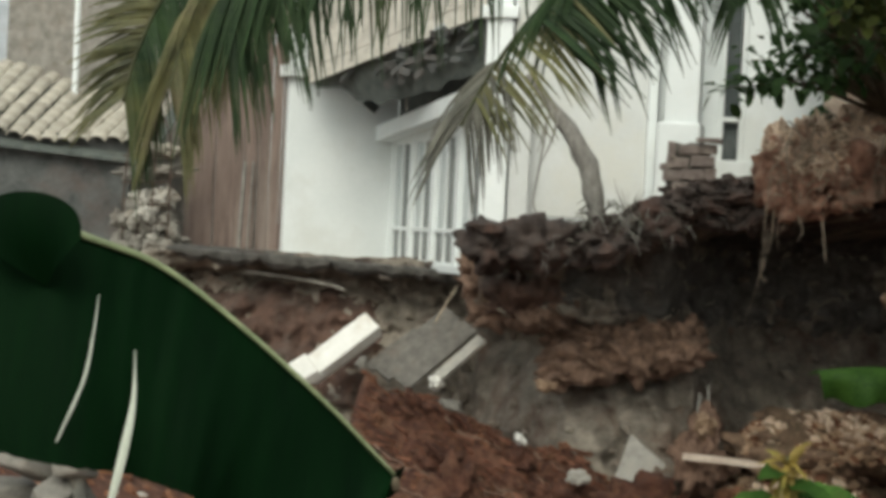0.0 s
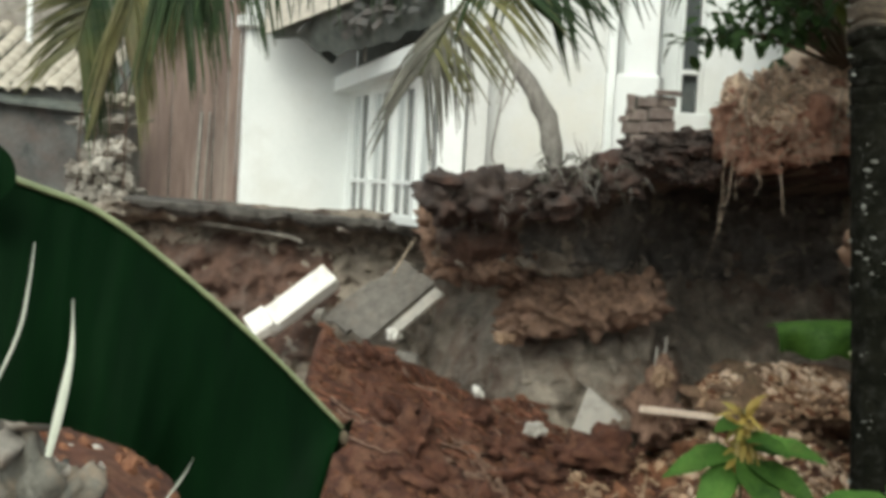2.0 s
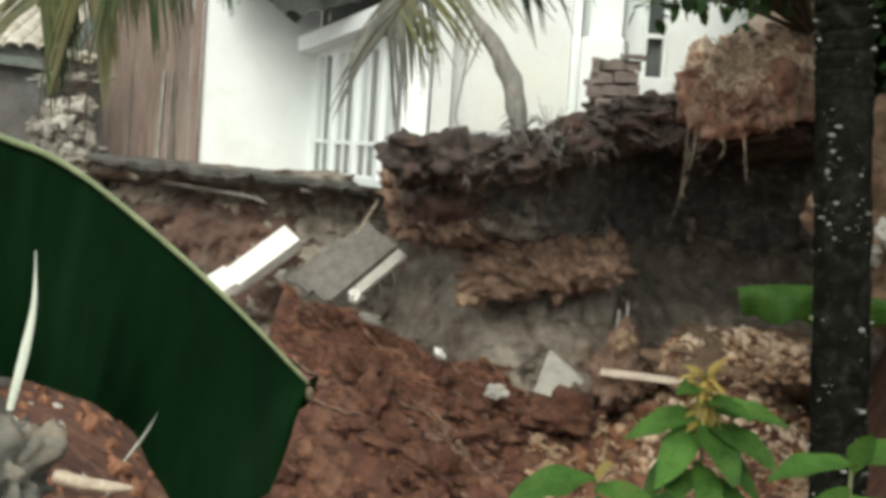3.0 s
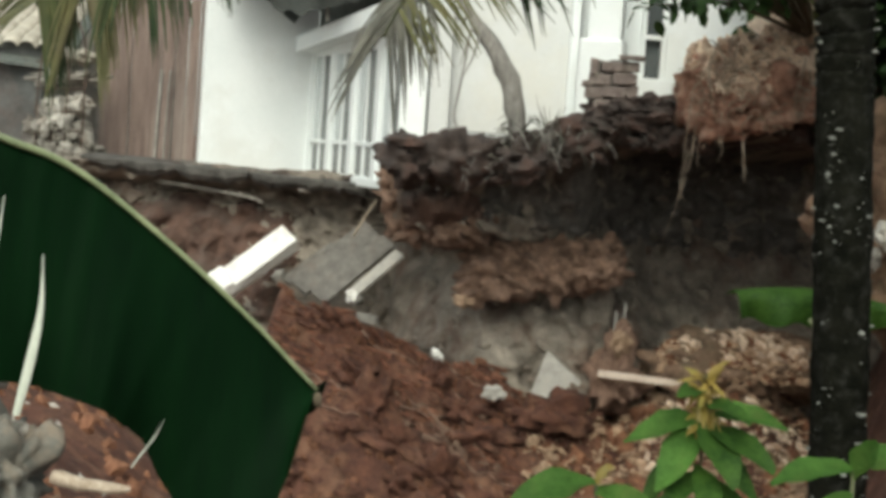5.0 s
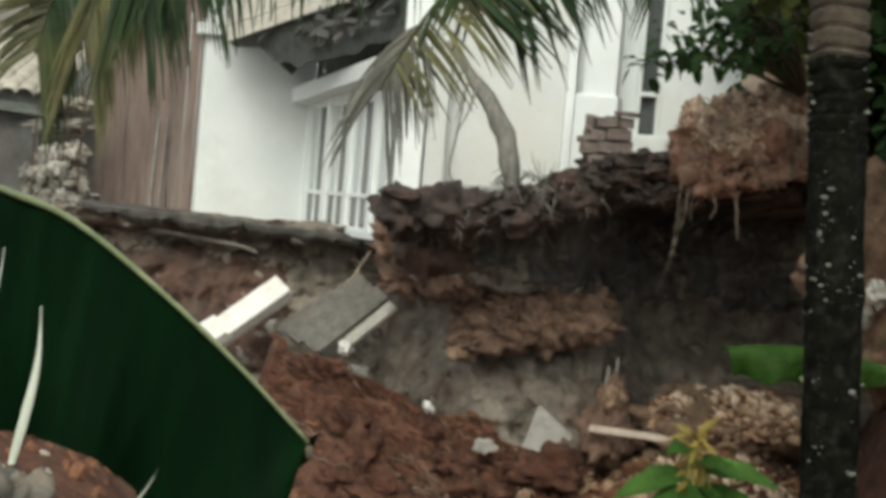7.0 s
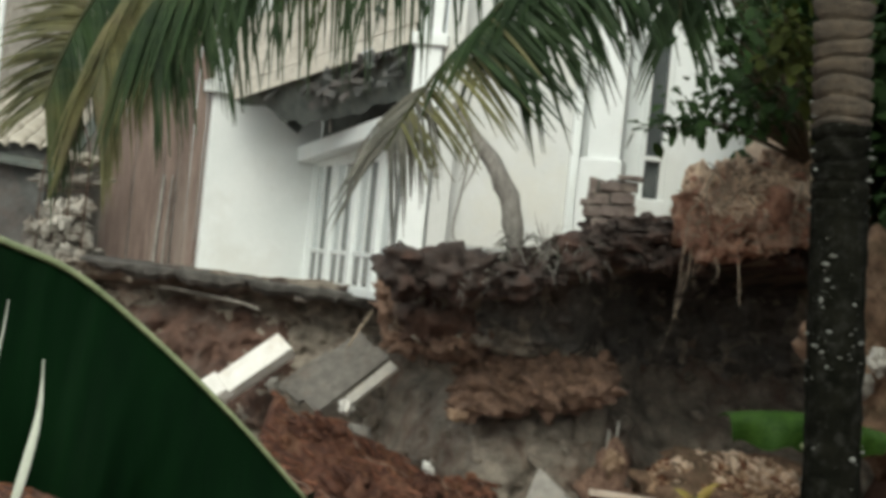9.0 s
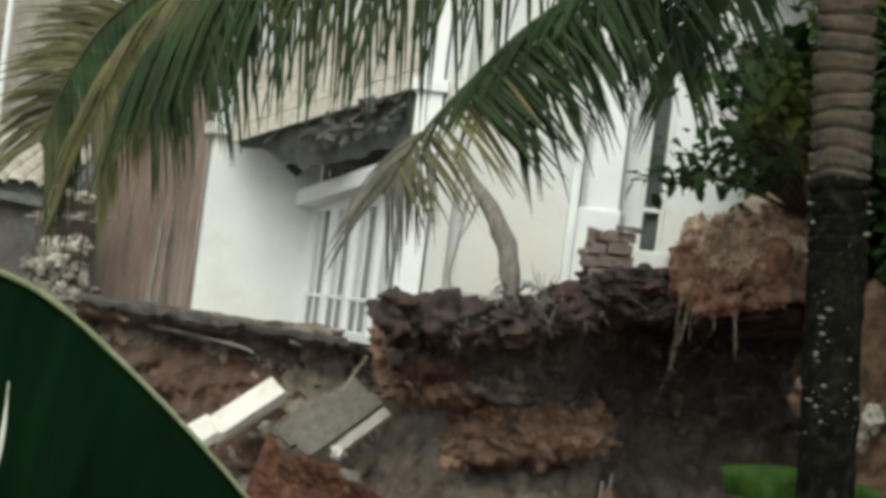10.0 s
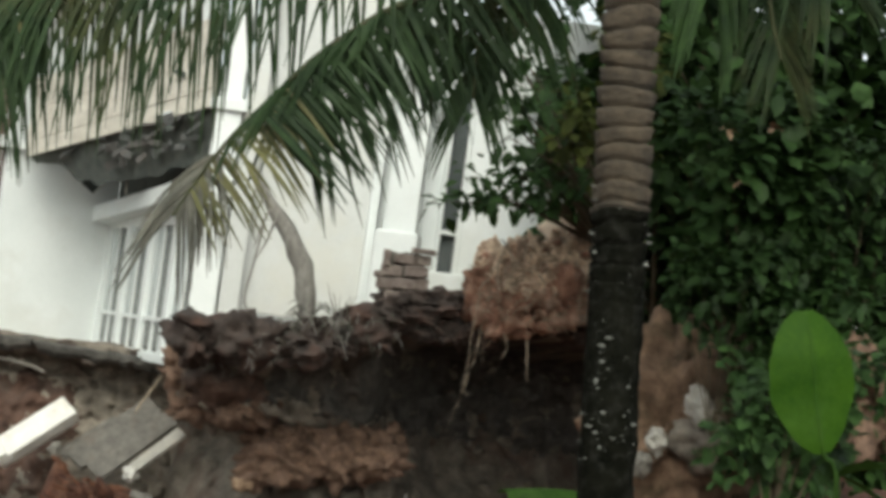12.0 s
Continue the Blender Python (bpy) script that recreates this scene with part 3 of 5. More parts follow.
bar(bm, (-3.5, 22.7, 5.7), (-0.3, 18.7, 6.0), 1.6, 0.12, 0.02)
part("roof", bm, TILE, house)
bm = bmesh.new()
box(bm, (-0.43, 18.72, 2.7), (0.3, 0.3, 2.75), (0, 0, -8), 0.015)
box(bm, (-0.43, 18.72, 4.12), (0.42, 0.42, 0.14), (0, 0, -8), 0.015)
box(bm, (-0.43, 18.72, 4.9), (0.26, 0.26, 1.5), (0, 0, -8), 0.015)
part("pillar", bm, WHITE, house, "white corner pillar with a small capital")
bm = bmesh.new()
box(bm, (-0.16, 18.72, 3.6), (0.22, 0.26, 4.0), (0, 0, 0), 0.01)
part("pilaster", bm, CREAM, house, "beige pilaster")
bm = bmesh.new()
box(bm, (0.66, 18.95, 3.8), (1.5, 0.16, 3.9), (0, 0, 0), 0.01)
part("wall", bm, CREAM, house, "cream front wall")
bm = bmesh.new()
box(bm, (1.32, 18.8, 3.8), (0.1, 0.22, 3.8), (0, 0, 0), 0.01)
part("trim_post", bm, WHITE, house)
bm = bmesh.new()
box(bm, (1.64, 18.42, 4.0), (0.36, 0.36, 2.4), (0, 0, -12), 0.015)
box(bm, (1.62, 18.42, 2.5), (0.48, 0.46, 0.9), (0, 0, -12), 0.03)
part("column", bm, WHITE, house, "white porch column on a wider plinth")
bm = bmesh.new()
box(bm, (1.72, 18.95, 3.9), (0.72, 0.16, 3.7), (0, 0, 0), 0.01)
part("wall", bm, WHITE, house, "white wall panel")
bm = bmesh.new()
box(bm, (2.2, 18.8, 2.35), (0.42, 0.34, 0.46), (0, 0, 0), 0.02)
part("sill", bm, WHITE, house)
bm = bmesh.new()
for x in (2.1, 2.33):
    box(bm, (x, 18.86, 3.8), (0.05, 0.12, 2.5), (0, 0, 0), 0.008)
box(bm, (2.21, 18.86, 3.05), (0.2, 0.1, 0.05), (0, 0, 0), 0.008)
w = part("window", bm, WHITE, house, "tall narrow front window")
bm = bmesh.new()
box(bm, (2.215, 18.92, 3.8), (0.2, 0.012, 2.5))
part("pane", bm, GLASS, w)
bm = bmesh.new()
box(bm, (3.1, 18.9, 4.0), (1.48, 0.2, 3.4), (0, 0, 0), 0.01)
part("wall", bm, WHITE, house, "white front wall beyond the window")

# ---- wooden shed between the houses ----
shed = thing("shed", (-4.1, 22.8, 1.1), "weathered shed wall of upright brown boards", "shed")
x = -4.85
k = 0
while x < -3.5:
    w = random.uniform(0.14, 0.24)
    bm = bmesh.new()
    box(bm, (x + w / 2, 22.75 + random.uniform(-0.015, 0.015), 3.1), (w - 0.012, 0.03, 4.3 + random.uniform(-0.2, 0.2)), (0, random.uniform(-0.8, 0.8), 0), 0.004)
    part("board", bm, WOOD_BROWN, shed)
    x += w
    k += 1
for x, w, m in ((-4.02, 0.035, STEM), (-3.9, 0.02, STEM)):
    bm = bmesh.new()
    box(bm, (x, 22.7, 1.75), (w, 0.04, 1.4), (0, 1.5, 0), 0.004)
    part("batten", bm, m, shed, "pale upright batten")

# ---- old tiled house ----
old = thing("old_house", (-6.8, 23.5, 1.1), "old house with a sagging tiled roof and dark wall", "house")
bm = bmesh.new()
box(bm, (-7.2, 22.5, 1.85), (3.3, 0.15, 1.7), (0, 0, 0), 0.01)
part("wall", bm, DARK_WALL, old, "dark wall with the shade of the eave put into its colour")
bm = bmesh.new()
box(bm, (-6.2, 25.4, 3.4), (4.2, 0.12, 4.6), (0, 0, 0), 0.01)
part("back_wall", bm, CONCRETE, old, "grey sheet-metal wall behind the roof")
tile_me = None
for j in range(8):
    for i in range(13):
        if tile_me is None:
            bm = bmesh.new()
            ring = [(0.115 * math.cos(a), 0.075 * math.sin(a)) for a in np.linspace(0, math.pi, 7)]
            outer = [[bm.verts.new((px * (1 - 0.06 * e), e * 0.36, pz * (1 - 0.06 * e) + 0.02)) for px, pz in ring] for e in (0, 1)]
            inner = [[bm.verts.new((px * 0.86, e * 0.36, pz * 0.8 + 0.02)) for px, pz in ring] for e in (0, 1)]
            for q in range(6):
                bm.faces.new((outer[0][q], outer[0][q + 1], outer[1][q + 1], outer[1][q]))
                bm.faces.new((inner[0][q + 1], inner[0][q], inner[1][q], inner[1][q + 1]))
                bm.faces.new((outer[0][q + 1], outer[0][q], inner[0][q], inner[0][q + 1]))
            tile_me = bpy.data.meshes.new("tile")
            bm.to_mesh(tile_me)
            bm.free()
            tile_me.materials.append(TILE)
        px = -8.3 + i * 0.232
        sag = 0.06 * math.sin(i * 0.7) + 0.045 * (i - 6) * -0.35
        t = new("tile", tile_me)
        t.parent = old
        t.matrix_basis = pose(px + 6.8, 22.25 + j * 0.3 - 23.5, 2.62 + j * 0.135 * (1 - 0.028 * i) + sag - 1.1, 24 + random.uniform(-3, 3), random.uniform(-3, 3), random.uniform(-3, 3))
bm = bmesh.new()
bar(bm, (-8.4, 23.35, 3.05), (-5.25, 23.35, 2.82), 2.3, 0.05, 0.0)
for vv in bm.verts:
    vv.co.z += (vv.co.y - 23.35) * 0.42
part("roof_deck", bm, SHADOW_GAP, old)
bm = bmesh.new()
tube(bm, [Vector((-6.86, 24.2, 2.9)), Vector((-6.9, 24.2, 5.6))], 0.045, 8)
part("post", bm, WHITE, old, "white-painted post above the roof")

far_roof = thing("metal_roof", (-9, 27, 1.1), "grey sheet-metal roof of a house further back", "roof")
bm = bmesh.new()
for k in range(2):
    bar(bm, (-9.1 + 2 * k, 27.5, 2.6), (-9.1 + 2 * k, 27.5, 1.1), 0.12, 0.12, up=(0, 1, 0))
part("support", bm, DARK_WALL, far_roof)
bm = bmesh.new()
nx = 46
va = []
for j in range(2):
    va.append([bm.verts.new((-11.5 + i * 0.09, 26.2 + 3.2 * j, 3.9 + 1.5 * j + 0.02 * math.sin(i * 1.6))) for i in range(nx)])
for i in range(nx - 1):
    bm.faces.new((va[0][i], va[0][i + 1], va[1][i + 1], va[1][i]))
roof = part("sheet", bm, METAL_GREY, far_roof, smooth=True)
bm = bmesh.new()
bar(bm, (-9.5, 26.25, 3.2), (-7.4, 26.25, 3.2), 0.1, 1.3)
part("front_wall", bm, WHITE, far_roof)

# ---- broken masonry pillar with its iron cage ----
ruin = thing("broken_pillar", (-5.1, 21.75, 1.05), "broken masonry pillar with bare rusty reinforcing bars", "ruin")
for cx, cz, sx, sz, m in ((-5.1, 2.22, 0.62, 0.16, CONCRETE), (-5.22, 1.82, 0.26, 0.22, PALE_CONCRETE), (-4.93, 1.86, 0.24, 0.24, PALE_CONCRETE), (-5.1, 1.58, 0.55, 0.18, CONCRETE),
                         (-5.25, 1.32, 0.5, 0.3, CONCRETE), (-4.9, 1.2, 0.55, 0.3, CONCRETE), (-5.0, 2.5, 0.5, 0.14, TILE)):
    bm = bmesh.new()
    rock(bm, (cx, 21.85 + random.uniform(-0.08, 0.08), cz), (sx * 1.25, 0.4, sz * 1.3), cx * 3 + cz, 4, 0.55, random.uniform(-8, 8))
    part("masonry_block", bm, m, ruin)
for k in range(30):
    bm = bmesh.new()
    rock(bm, (random.uniform(-5.5, -4.7), 21.65 + random.uniform(-0.15, 0.1), 1.08 + 0.75 * random.random() ** 1.6), [random.uniform(0.1, 0.28) for _ in range(3)], k * 1.1, 3, 0.45, random.uniform(0, 90))
    part("rubble_lump", bm, CONCRETE if k % 5 else PALE_CONCRETE, ruin)
for dx in (-0.3, -0.1, 0.08, 0.3):
    bm = bmesh.new()
    tube(bm, spline([(-5.1 + dx, 21.62, 1.15), (-5.1 + dx * 1.02, 21.6, 1.9), (-5.08 + dx * 0.9, 21.62, 2.6), (-5.05 + dx * 0.4, 21.65, 2.95)], 9), 0.014, 5)
    part("rebar", bm, IRON, ruin)
for z in (1.5, 1.75, 2.05, 2.4):
    bm = bmesh.new()
    tube(bm, [Vector((-5.44, 21.6, z)), Vector((-4.78, 21.58, z + 0.03))], 0.01, 5)
    part("stirrup", bm, IRON, ruin)


# ---- the torn edge of the terrace ----
def stone(name, centre, size, material, label, category="stone", seed=0.0, turn=0.0, detail=3, jag=0.4, group=""):
    bm = bmesh.new()
    rock(bm, centre, size, seed, detail, jag, turn)
    return solo(name, bm, material, label, category, group)


stone("edge_block", (-0.42, 16.75, 1.5), (0.5, 0.6, 0.5), SOIL_DARK, "dark block of crust leaning out over the drop", "earth block", 3.0, 12, 4, 0.45)
stone("edge_block", (-0.44, 16.6, 1.68), (0.42, 0.5, 0.13), SOIL_DARK, "flat dark flake of crust on the edge block", "earth block", 5.0, 4, 3, 0.35)
stone("edge_block", (0.06, 16.75, 1.56), (0.72, 0.6, 0.5), SOIL_DARK, "dark block of broken crust at the drop", "earth block", 7.0, -8, 4, 0.45)
for k in range(20):
    x = 0.3 + 2.3 * k / 20 + random.uniform(-0.05, 0.05)
    s = random.uniform(0.18, 0.46)
    z = bank_top(x) - random.uniform(0.08, 0.45)
    bm = bmesh.new()
    rock(bm, (x, 16.75 + random.uniform(-0.12, 0.1), z), (s * 1.3, s, s * random.uniform(0.5, 0.9)), k * 1.3, 4, 0.6, random.uniform(-20, 20))
    solo("edge_stone", bm, SOIL_DARK, "dark mossy stone in the torn terrace edge", "stone", "stones along the terrace edge", smooth=False)
for k in range(11):
    x = -4.6 + 3.9 * k / 11 + random.uniform(-0.06, 0.06)
    s = random.uniform(0.1, 0.3)
    bm = bmesh.new()
    rock(bm, (x, 20.95 + random.uniform(-0.1, 0.05), bank_top(x) - random.uniform(0.02, 0.16)), (s * 1.8, s, s * 0.55), k * 2.1, 3, 0.4, random.uniform(-10, 10))
    solo("crust_slab", bm, SOIL_DARK if k % 4 else SOIL_GREY, "broken slab of the low terrace crust", "slab", "slabs along the low terrace edge")
for x0, x1, drop, lab in ((-4.62, -2.5, 0.02, "long dark slab of broken path surfacing jutting over the drop"), (-2.62, -0.78, 0.1, "dark slab of broken path surfacing below the windows")):
    bm = bmesh.new()
    ring = []
    for i in range(41):
        u = i / 40
        x = x0 + (x1 - x0) * u
        thick = (0.07 + 0.09 * smooth_step(0, 0.2, u)) * (1 + 0.75 * noise.fractal(Vector((x * 3, 1, 0)), 0.8, 2.2, 5))
        zt = bank_top(x0 + 0.5) + 0.05 - drop - 0.06 * u + 0.012 * noise.noise(Vector((x * 8, 2, 0)))
        yf = 20.62 + 0.09 * noise.fractal(Vector((x * 2.5, 3, 0)), 0.9, 2.1, 4) + 0.2 * (1 - smooth_step(0, 0.12, u))
        ring.append([bm.verts.new(p) for p in ((x, 21.9, zt + 0.02), (x, yf + 0.05, zt), (x, yf, zt - 0.02), (x, yf + 0.02, zt - thick * 0.6), (x, yf + 0.12, zt - thick), (x, 21.9, zt - thick))])
    for a, b in zip(ring, ring[1:]):
        for k in range(6):
            bm.faces.new((a[k], a[(k + 1) % 6], b[(k + 1) % 6], b[k]))
    bm.faces.new(ring[0])
    bm.faces.new(ring[-1][::-1])
    solo("path_slab", bm, PATH_CRUST, lab, "slab", smooth=False)
stone("white_stone", (-1.78, 20.85, 1.03), (0.24, 0.16, 0.13), WHITE_BEAM, "small white lump of plaster on the crust", "stone", 2.0, 10)

# a ledge line of pale mortar on the red face
bm = bmesh.new()
tube(bm, spline([(-3.7, 20.95, 0.98), (-3.1, 20.9, 0.93), (-2.5, 20.85, 0.86), (-2.3, 20.85, 0.8)], 14), [0.01 + 0.014 * abs(math.sin(i * 1.7)) for i in range(14)], 6, 0.7)
solo("buried_pipe", bm, CONCRETE, "thin pale buried pipe laid bare in the clay", "pipe")

# ---- bricks left on the edge ----
chunk = thing("brick_chunk", (1.6, 17.15, 2.12), "chunk of old brickwork standing on the terrace edge", "brickwork")
bm = bmesh.new()
rock(bm, (1.63, 17.22, 2.4), (0.46, 0.26, 0.52), 6.2, 4, 0.3, 3)
part("mortar", bm, SLAB_GREY, chunk, "grey mortar between the bricks", True)
for k, (cx, cz, w, h) in enumerate(((1.54, 2.2, 0.2, 0.1), (1.74, 2.22, 0.2, 0.1), (1.44, 2.32, 0.18, 0.11), (1.64, 2.33, 0.22, 0.11), (1.82, 2.35, 0.14, 0.11), (1.5, 2.45, 0.22, 0.11), (1.74, 2.47, 0.24, 0.11), (1.6, 2.58, 0.2, 0.1), (1.8, 2.6, 0.18, 0.1), (1.8, 2.69, 0.26, 0.05), (1.42, 2.58, 0.07, 0.16), (1.36, 2.4, 0.1, 0.07))):
    bm = bmesh.new()
    box(bm, (cx, 17.07 + 0.035 * (k % 3), cz), (w, 0.16, h), (random.uniform(-3, 3), random.uniform(-4, 4), random.uniform(-12, 0)), 0.012, 0.009)
    part("brick", bm, BRICK, chunk)

bm = bmesh.new()
rock(bm, (1.63, 17.12, 2.13), (0.44, 0.26, 0.2), 8.4, 4, 0.5, 4)
part("footing", bm, SOIL_DARK, chunk, "dark soil-stained footing of the brickwork")

# ---- the ball of roots and soil ----
ball = thing("root_ball", (2.92, 16.2, 1.9), "torn ball of pinkish soil and roots hanging from the edge", "root ball")


def ball_floor(x):
    """The ragged lower edge of the ball, rising towards the palm."""
    return 1.84 + 0.3 * (x - 2.3) + 0.07 * noise.noise(Vector((x * 7, 0, 3)))


def ball_top(x):
    """The ragged upper edge of the ball, climbing to the soil beside the palm."""
    return 2.7 + 0.34 * (x - 2.25) + 0.1 * noise.noise(Vector((x * 5, 2, 3)))


bm = bmesh.new()
rock(bm, (2.88, 16.35, 2.45), (1.22, 0.95, 1.3), 4.0, 5, 0.45, 8)
for q in bm.verts:
    q.co += 0.07 * Vector((noise.noise(q.co * 7), noise.noise(q.co * 7 + Vector((9, 0, 0))), noise.noise(q.co * 9 + Vector((0, 9, 0)))))
    low_z = ball_floor(q.co.x)
    if q.co.z < low_z:
        q.co.z = low_z + 0.25 * (q.co.z - low_z)
    high_z = ball_top(q.co.x)
    if q.co.z > high_z:
        q.co.z = high_z + 0.2 * (q.co.z - high_z)
part("soil", bm, ROOTY_RED, ball, smooth=True)


def ball_skin(spread_out):
    """A random place on the side of the ball that faces the gully."""
    while True:
        a, h = random.uniform(math.pi, 2 * math.pi), random.uniform(-1, 1)
        r = math.sqrt(1 - h * h)
        p = Vector((2.88 + math.cos(a) * r * 0.6 * spread_out, 16.35 + math.sin(a) * r * 0.5 * spread_out, 2.45 + h * 0.66 * spread_out))
        if ball_floor(p.x) - 0.02 < p.z < ball_top(p.x) + 0.06:
            return p


for material, count, pick in ((ROOTY, 900, 0.35), (ROOTY_RED, 620, -0.25)):
    bm = bmesh.new()
    for k in range(count):
        p = ball_skin(random.uniform(0.98, 1.07))
        lift = (p.z - 0.5 * (ball_floor(p.x) + ball_top(p.x))) / 0.4 + 0.5 * noise.noise(p * 4)
        if (lift < pick - 0.35) if material == ROOTY else (lift > 0.4):
            continue
        s = 0.02 + 0.085 * random.random() ** 2
        rock(bm, p, (s * random.uniform(0.8, 2.4), s, s * random.uniform(0.5, 1.2)), k * 0.9, 2 if s > 0.06 else 1, 0.7, random.uniform(0, 180))
    part("crumb_mat", bm, material, ball)["kind"] = "stuff"
bm = bmesh.new()
for k in range(260):
    p = ball_skin(1.06)
    d = Vector((random.uniform(-0.14, 0.14), -0.03, random.uniform(-0.12, 0.06)))
    tube(bm, spline([p, p + d * 0.5 + Vector((0, -0.03, 0.03)), p + d], 5), [0.009, 0.008, 0.007, 0.005, 0.002], 4)
part("root_fibre_mat", bm, ROOT, ball)["kind"] = "stuff"
for k in range(8):
    a = random.uniform(0.25, 2.9)
    p = Vector((2.88 + 0.5 * math.cos(a), 15.8 + random.uniform(0, 0.15), 2.5 + 0.45 * math.sin(a)))
    c = spline([p, p + Vector((random.uniform(-0.12, 0.12), -0.04, -0.22)), p + Vector((random.uniform(-0.25, 0.25), 0.0, -0.5))], 9)
    bm = bmesh.new()
    tube(bm, c, [0.01 - 0.0008 * i for i in range(9)], 5, 0.3)
    part("draped_root", bm, ROOT, ball, "pale root draped over the soil", True)
bm = bmesh.new()
rock(bm, (3.32, 16.45, 2.86), (0.7, 0.7, 0.7), 14.0, 5, 0.7, 20)
part("side_lump", bm, ROOTY, ball, smooth=True)
for pts, r in (([(2.28, 15.9, 2.3), (2.25, 15.9, 1.9), (2.24, 15.88, 1.62), (2.22, 15.9, 1.3)], 0.01),
               ([(2.36, 16.15, 2.05), (2.35, 16.15, 1.72), (2.3, 16.15, 1.48), (2.28, 16.15, 1.34), (2.33, 16.15, 1.3)], 0.013),
               ([(2.8, 16.0, 1.98), (2.83, 15.98, 1.75), (2.86, 15.98, 1.5)], 0.02), ([(2.45, 16.1, 1.98), (2.4, 16.1, 1.8), (2.42, 16.12, 1.6)], 0.008),
               ([(2.36, 16.4, 1.8), (2.3, 16.5, 1.3), (2.2, 16.6, 0.86)], 0.006), ([(2.6, 16.05, 1.95), (2.62, 16.0, 1.8), (2.58, 16.0, 1.68)], 0.01)):
    bm = bmesh.new()
    c = spline(pts, 14)
    c = [q + Vector((0.012 * noise.noise(q * 9), 0, 0.012 * noise.noise(q * 7))) for q in c]
    tube(bm, c, [0.7 * r * (1 - 0.6 * i / 13) for i in range(14)], 6)
    part("hanging_root", bm, ROOT, ball, "bare pale root", True)

# ---- dry stalk leaning on the edge ----
stalk = thing("dry_stalk", (0.72, 17.05, 1.75), "grey dead frond stalk leaning on the terrace edge", "dead stalk")
bm = bmesh.new()
c = spline([(0.73, 17.1, 1.7), (0.67, 17.08, 1.92), (0.57, 17.06, 2.35), (0.34, 17.05, 2.74), (0.07, 17.03, 3.07), (-0.09, 17.0, 3.29)], 18)
tube(bm, c, [0.07 + 0.045 * math.sin(math.pi * min(1, i / 13)) - 0.02 * (i / 17) for i in range(18)], 12, 0.3)
part("stem", bm, STEM, stalk, smooth=True)
for k in range(4):
    bm = bmesh.new()
    b0 = Vector((0.02 + 0.07 * k, 16.95, 3.1 - 0.09 * k))
    tube(bm, spline([b0, b0 + Vector((-0.06, -0.03, -0.1 - 0.05 * k)), b0 + Vector((-0.02 - 0.05 * k, -0.04, -0.35 - 0.05 * k))], 7), [0.016, 0.016, 0.014, 0.012, 0.01, 0.008, 0.004], 5)
    part("shred", bm, STEM, stalk)
bm = bmesh.new()
tube(bm, spline([(0.12, 17.0, 2.75), (0.06, 17.0, 2.3), (0.02, 17.0, 1.95), (0.12, 17.0, 1.8)], 12), 0.012, 5)
part("loose_strand", bm, STEM, stalk)
weed = thing("weed", (1.0, 17.0, 1.95), "small dry weed on the terrace edge", "weed")
for k in range(7):
    bm = bmesh.new()
    a = random.uniform(-0.12, 0.12)
    tube(bm, spline([(1.0 + a * 0.3, 16.95, 1.9), (1.0 + a, 16.93, 2.05), (1.0 + a * 1.6, 16.92, 2.14 + 0.1 * (k == 3))], 5), [0.007, 0.006, 0.005, 0.004, 0.002], 4)
    part("stem", bm, STEM, weed)

tuft = thing("grass_tuft", (0.85, 16.75, 1.8), "withered grey-green grass hanging over the terrace edge", "grass")
for material, count, spread_x in ((STEM, 26, 0.2), (FROND_GREY, 30, 0.26)):
    bm = bmesh.new()
    for k in range(count):
        b0 = Vector((0.85 + random.gauss(0, spread_x), 16.72 + random.uniform(-0.1, 0.1), 1.86 + random.uniform(-0.12, 0.08)))
        d = Vector((random.uniform(-0.22, 0.22), -0.2, random.uniform(-0.34, 0.12)))
        tube(bm, spline([b0, b0 + d * 0.5 + Vector((0, -0.05, 0.07)), b0 + d], 6), [0.008, 0.009, 0.008, 0.007, 0.005, 0.002], 4)
    part("blade_clump", bm, material, tuft)["kind"] = "stuff"

# ---- fallen pieces of the house ----
bm = bmesh.new()
bar(bm, (-2.6, 19.7, -0.2), (-1.83, 19.95, 0.455), 0.32, 0.2, 0.02, up=(-0.27, -0.75, 0.6), rough=0.012)
solo("concrete_beam", bm, WHITE_BEAM, "fallen white-painted concrete beam lying in the clay", "beam", smooth=False)
bm = bmesh.new()
bar(bm, (-2.74, 19.66, -0.25), (-2.5, 19.7, -0.07), 0.36, 0.14, 0.02, up=(-0.27, -0.75, 0.6), rough=0.025)
solo("concrete_lump", bm, WHITE_BEAM, "broken end of a white concrete beam", "rubble", smooth=False)
for a, b, w in (((-1.72, 19.75, -0.14), (-0.86, 20.2, 0.6), 0.34), ((-1.45, 19.5, -0.23), (-0.65, 19.88, 0.49), 0.24), ((-1.86, 19.95, -0.12), (-1.3, 20.35, 0.36), 0.14)):
    bm = bmesh.new()
    bar(bm, a, b, 0.06, w, 0.012, up=(0.62, -0.5, -0.55), rough=0.022)
    solo("concrete_slab", bm, SLAB_GREY, "tilted grey concrete slab stuck in the slide", "slab", "tilted slabs", smooth=False)
bm = bmesh.new()
bar(bm, (-1.0, 19.5, -0.14), (-0.5, 19.72, 0.36), 0.05, 0.12, 0.012, up=(0.62, -0.5, -0.55), rough=0.02)
solo("plaster_strip", bm, PALE_CONCRETE, "pale strip of broken plaster leaning on the slabs", "rubble", smooth=False)
bm = bmesh.new()
tube(bm, [Vector((-1.08, 19.8, 0.52)), Vector((-0.97, 19.9, 0.74)), Vector((-0.84, 20.0, 0.97))], [0.016, 0.013, 0.009], 6)
solo("stick", bm, ROOT, "pale bare stick standing in the slide", "stick")
bm = bmesh.new()
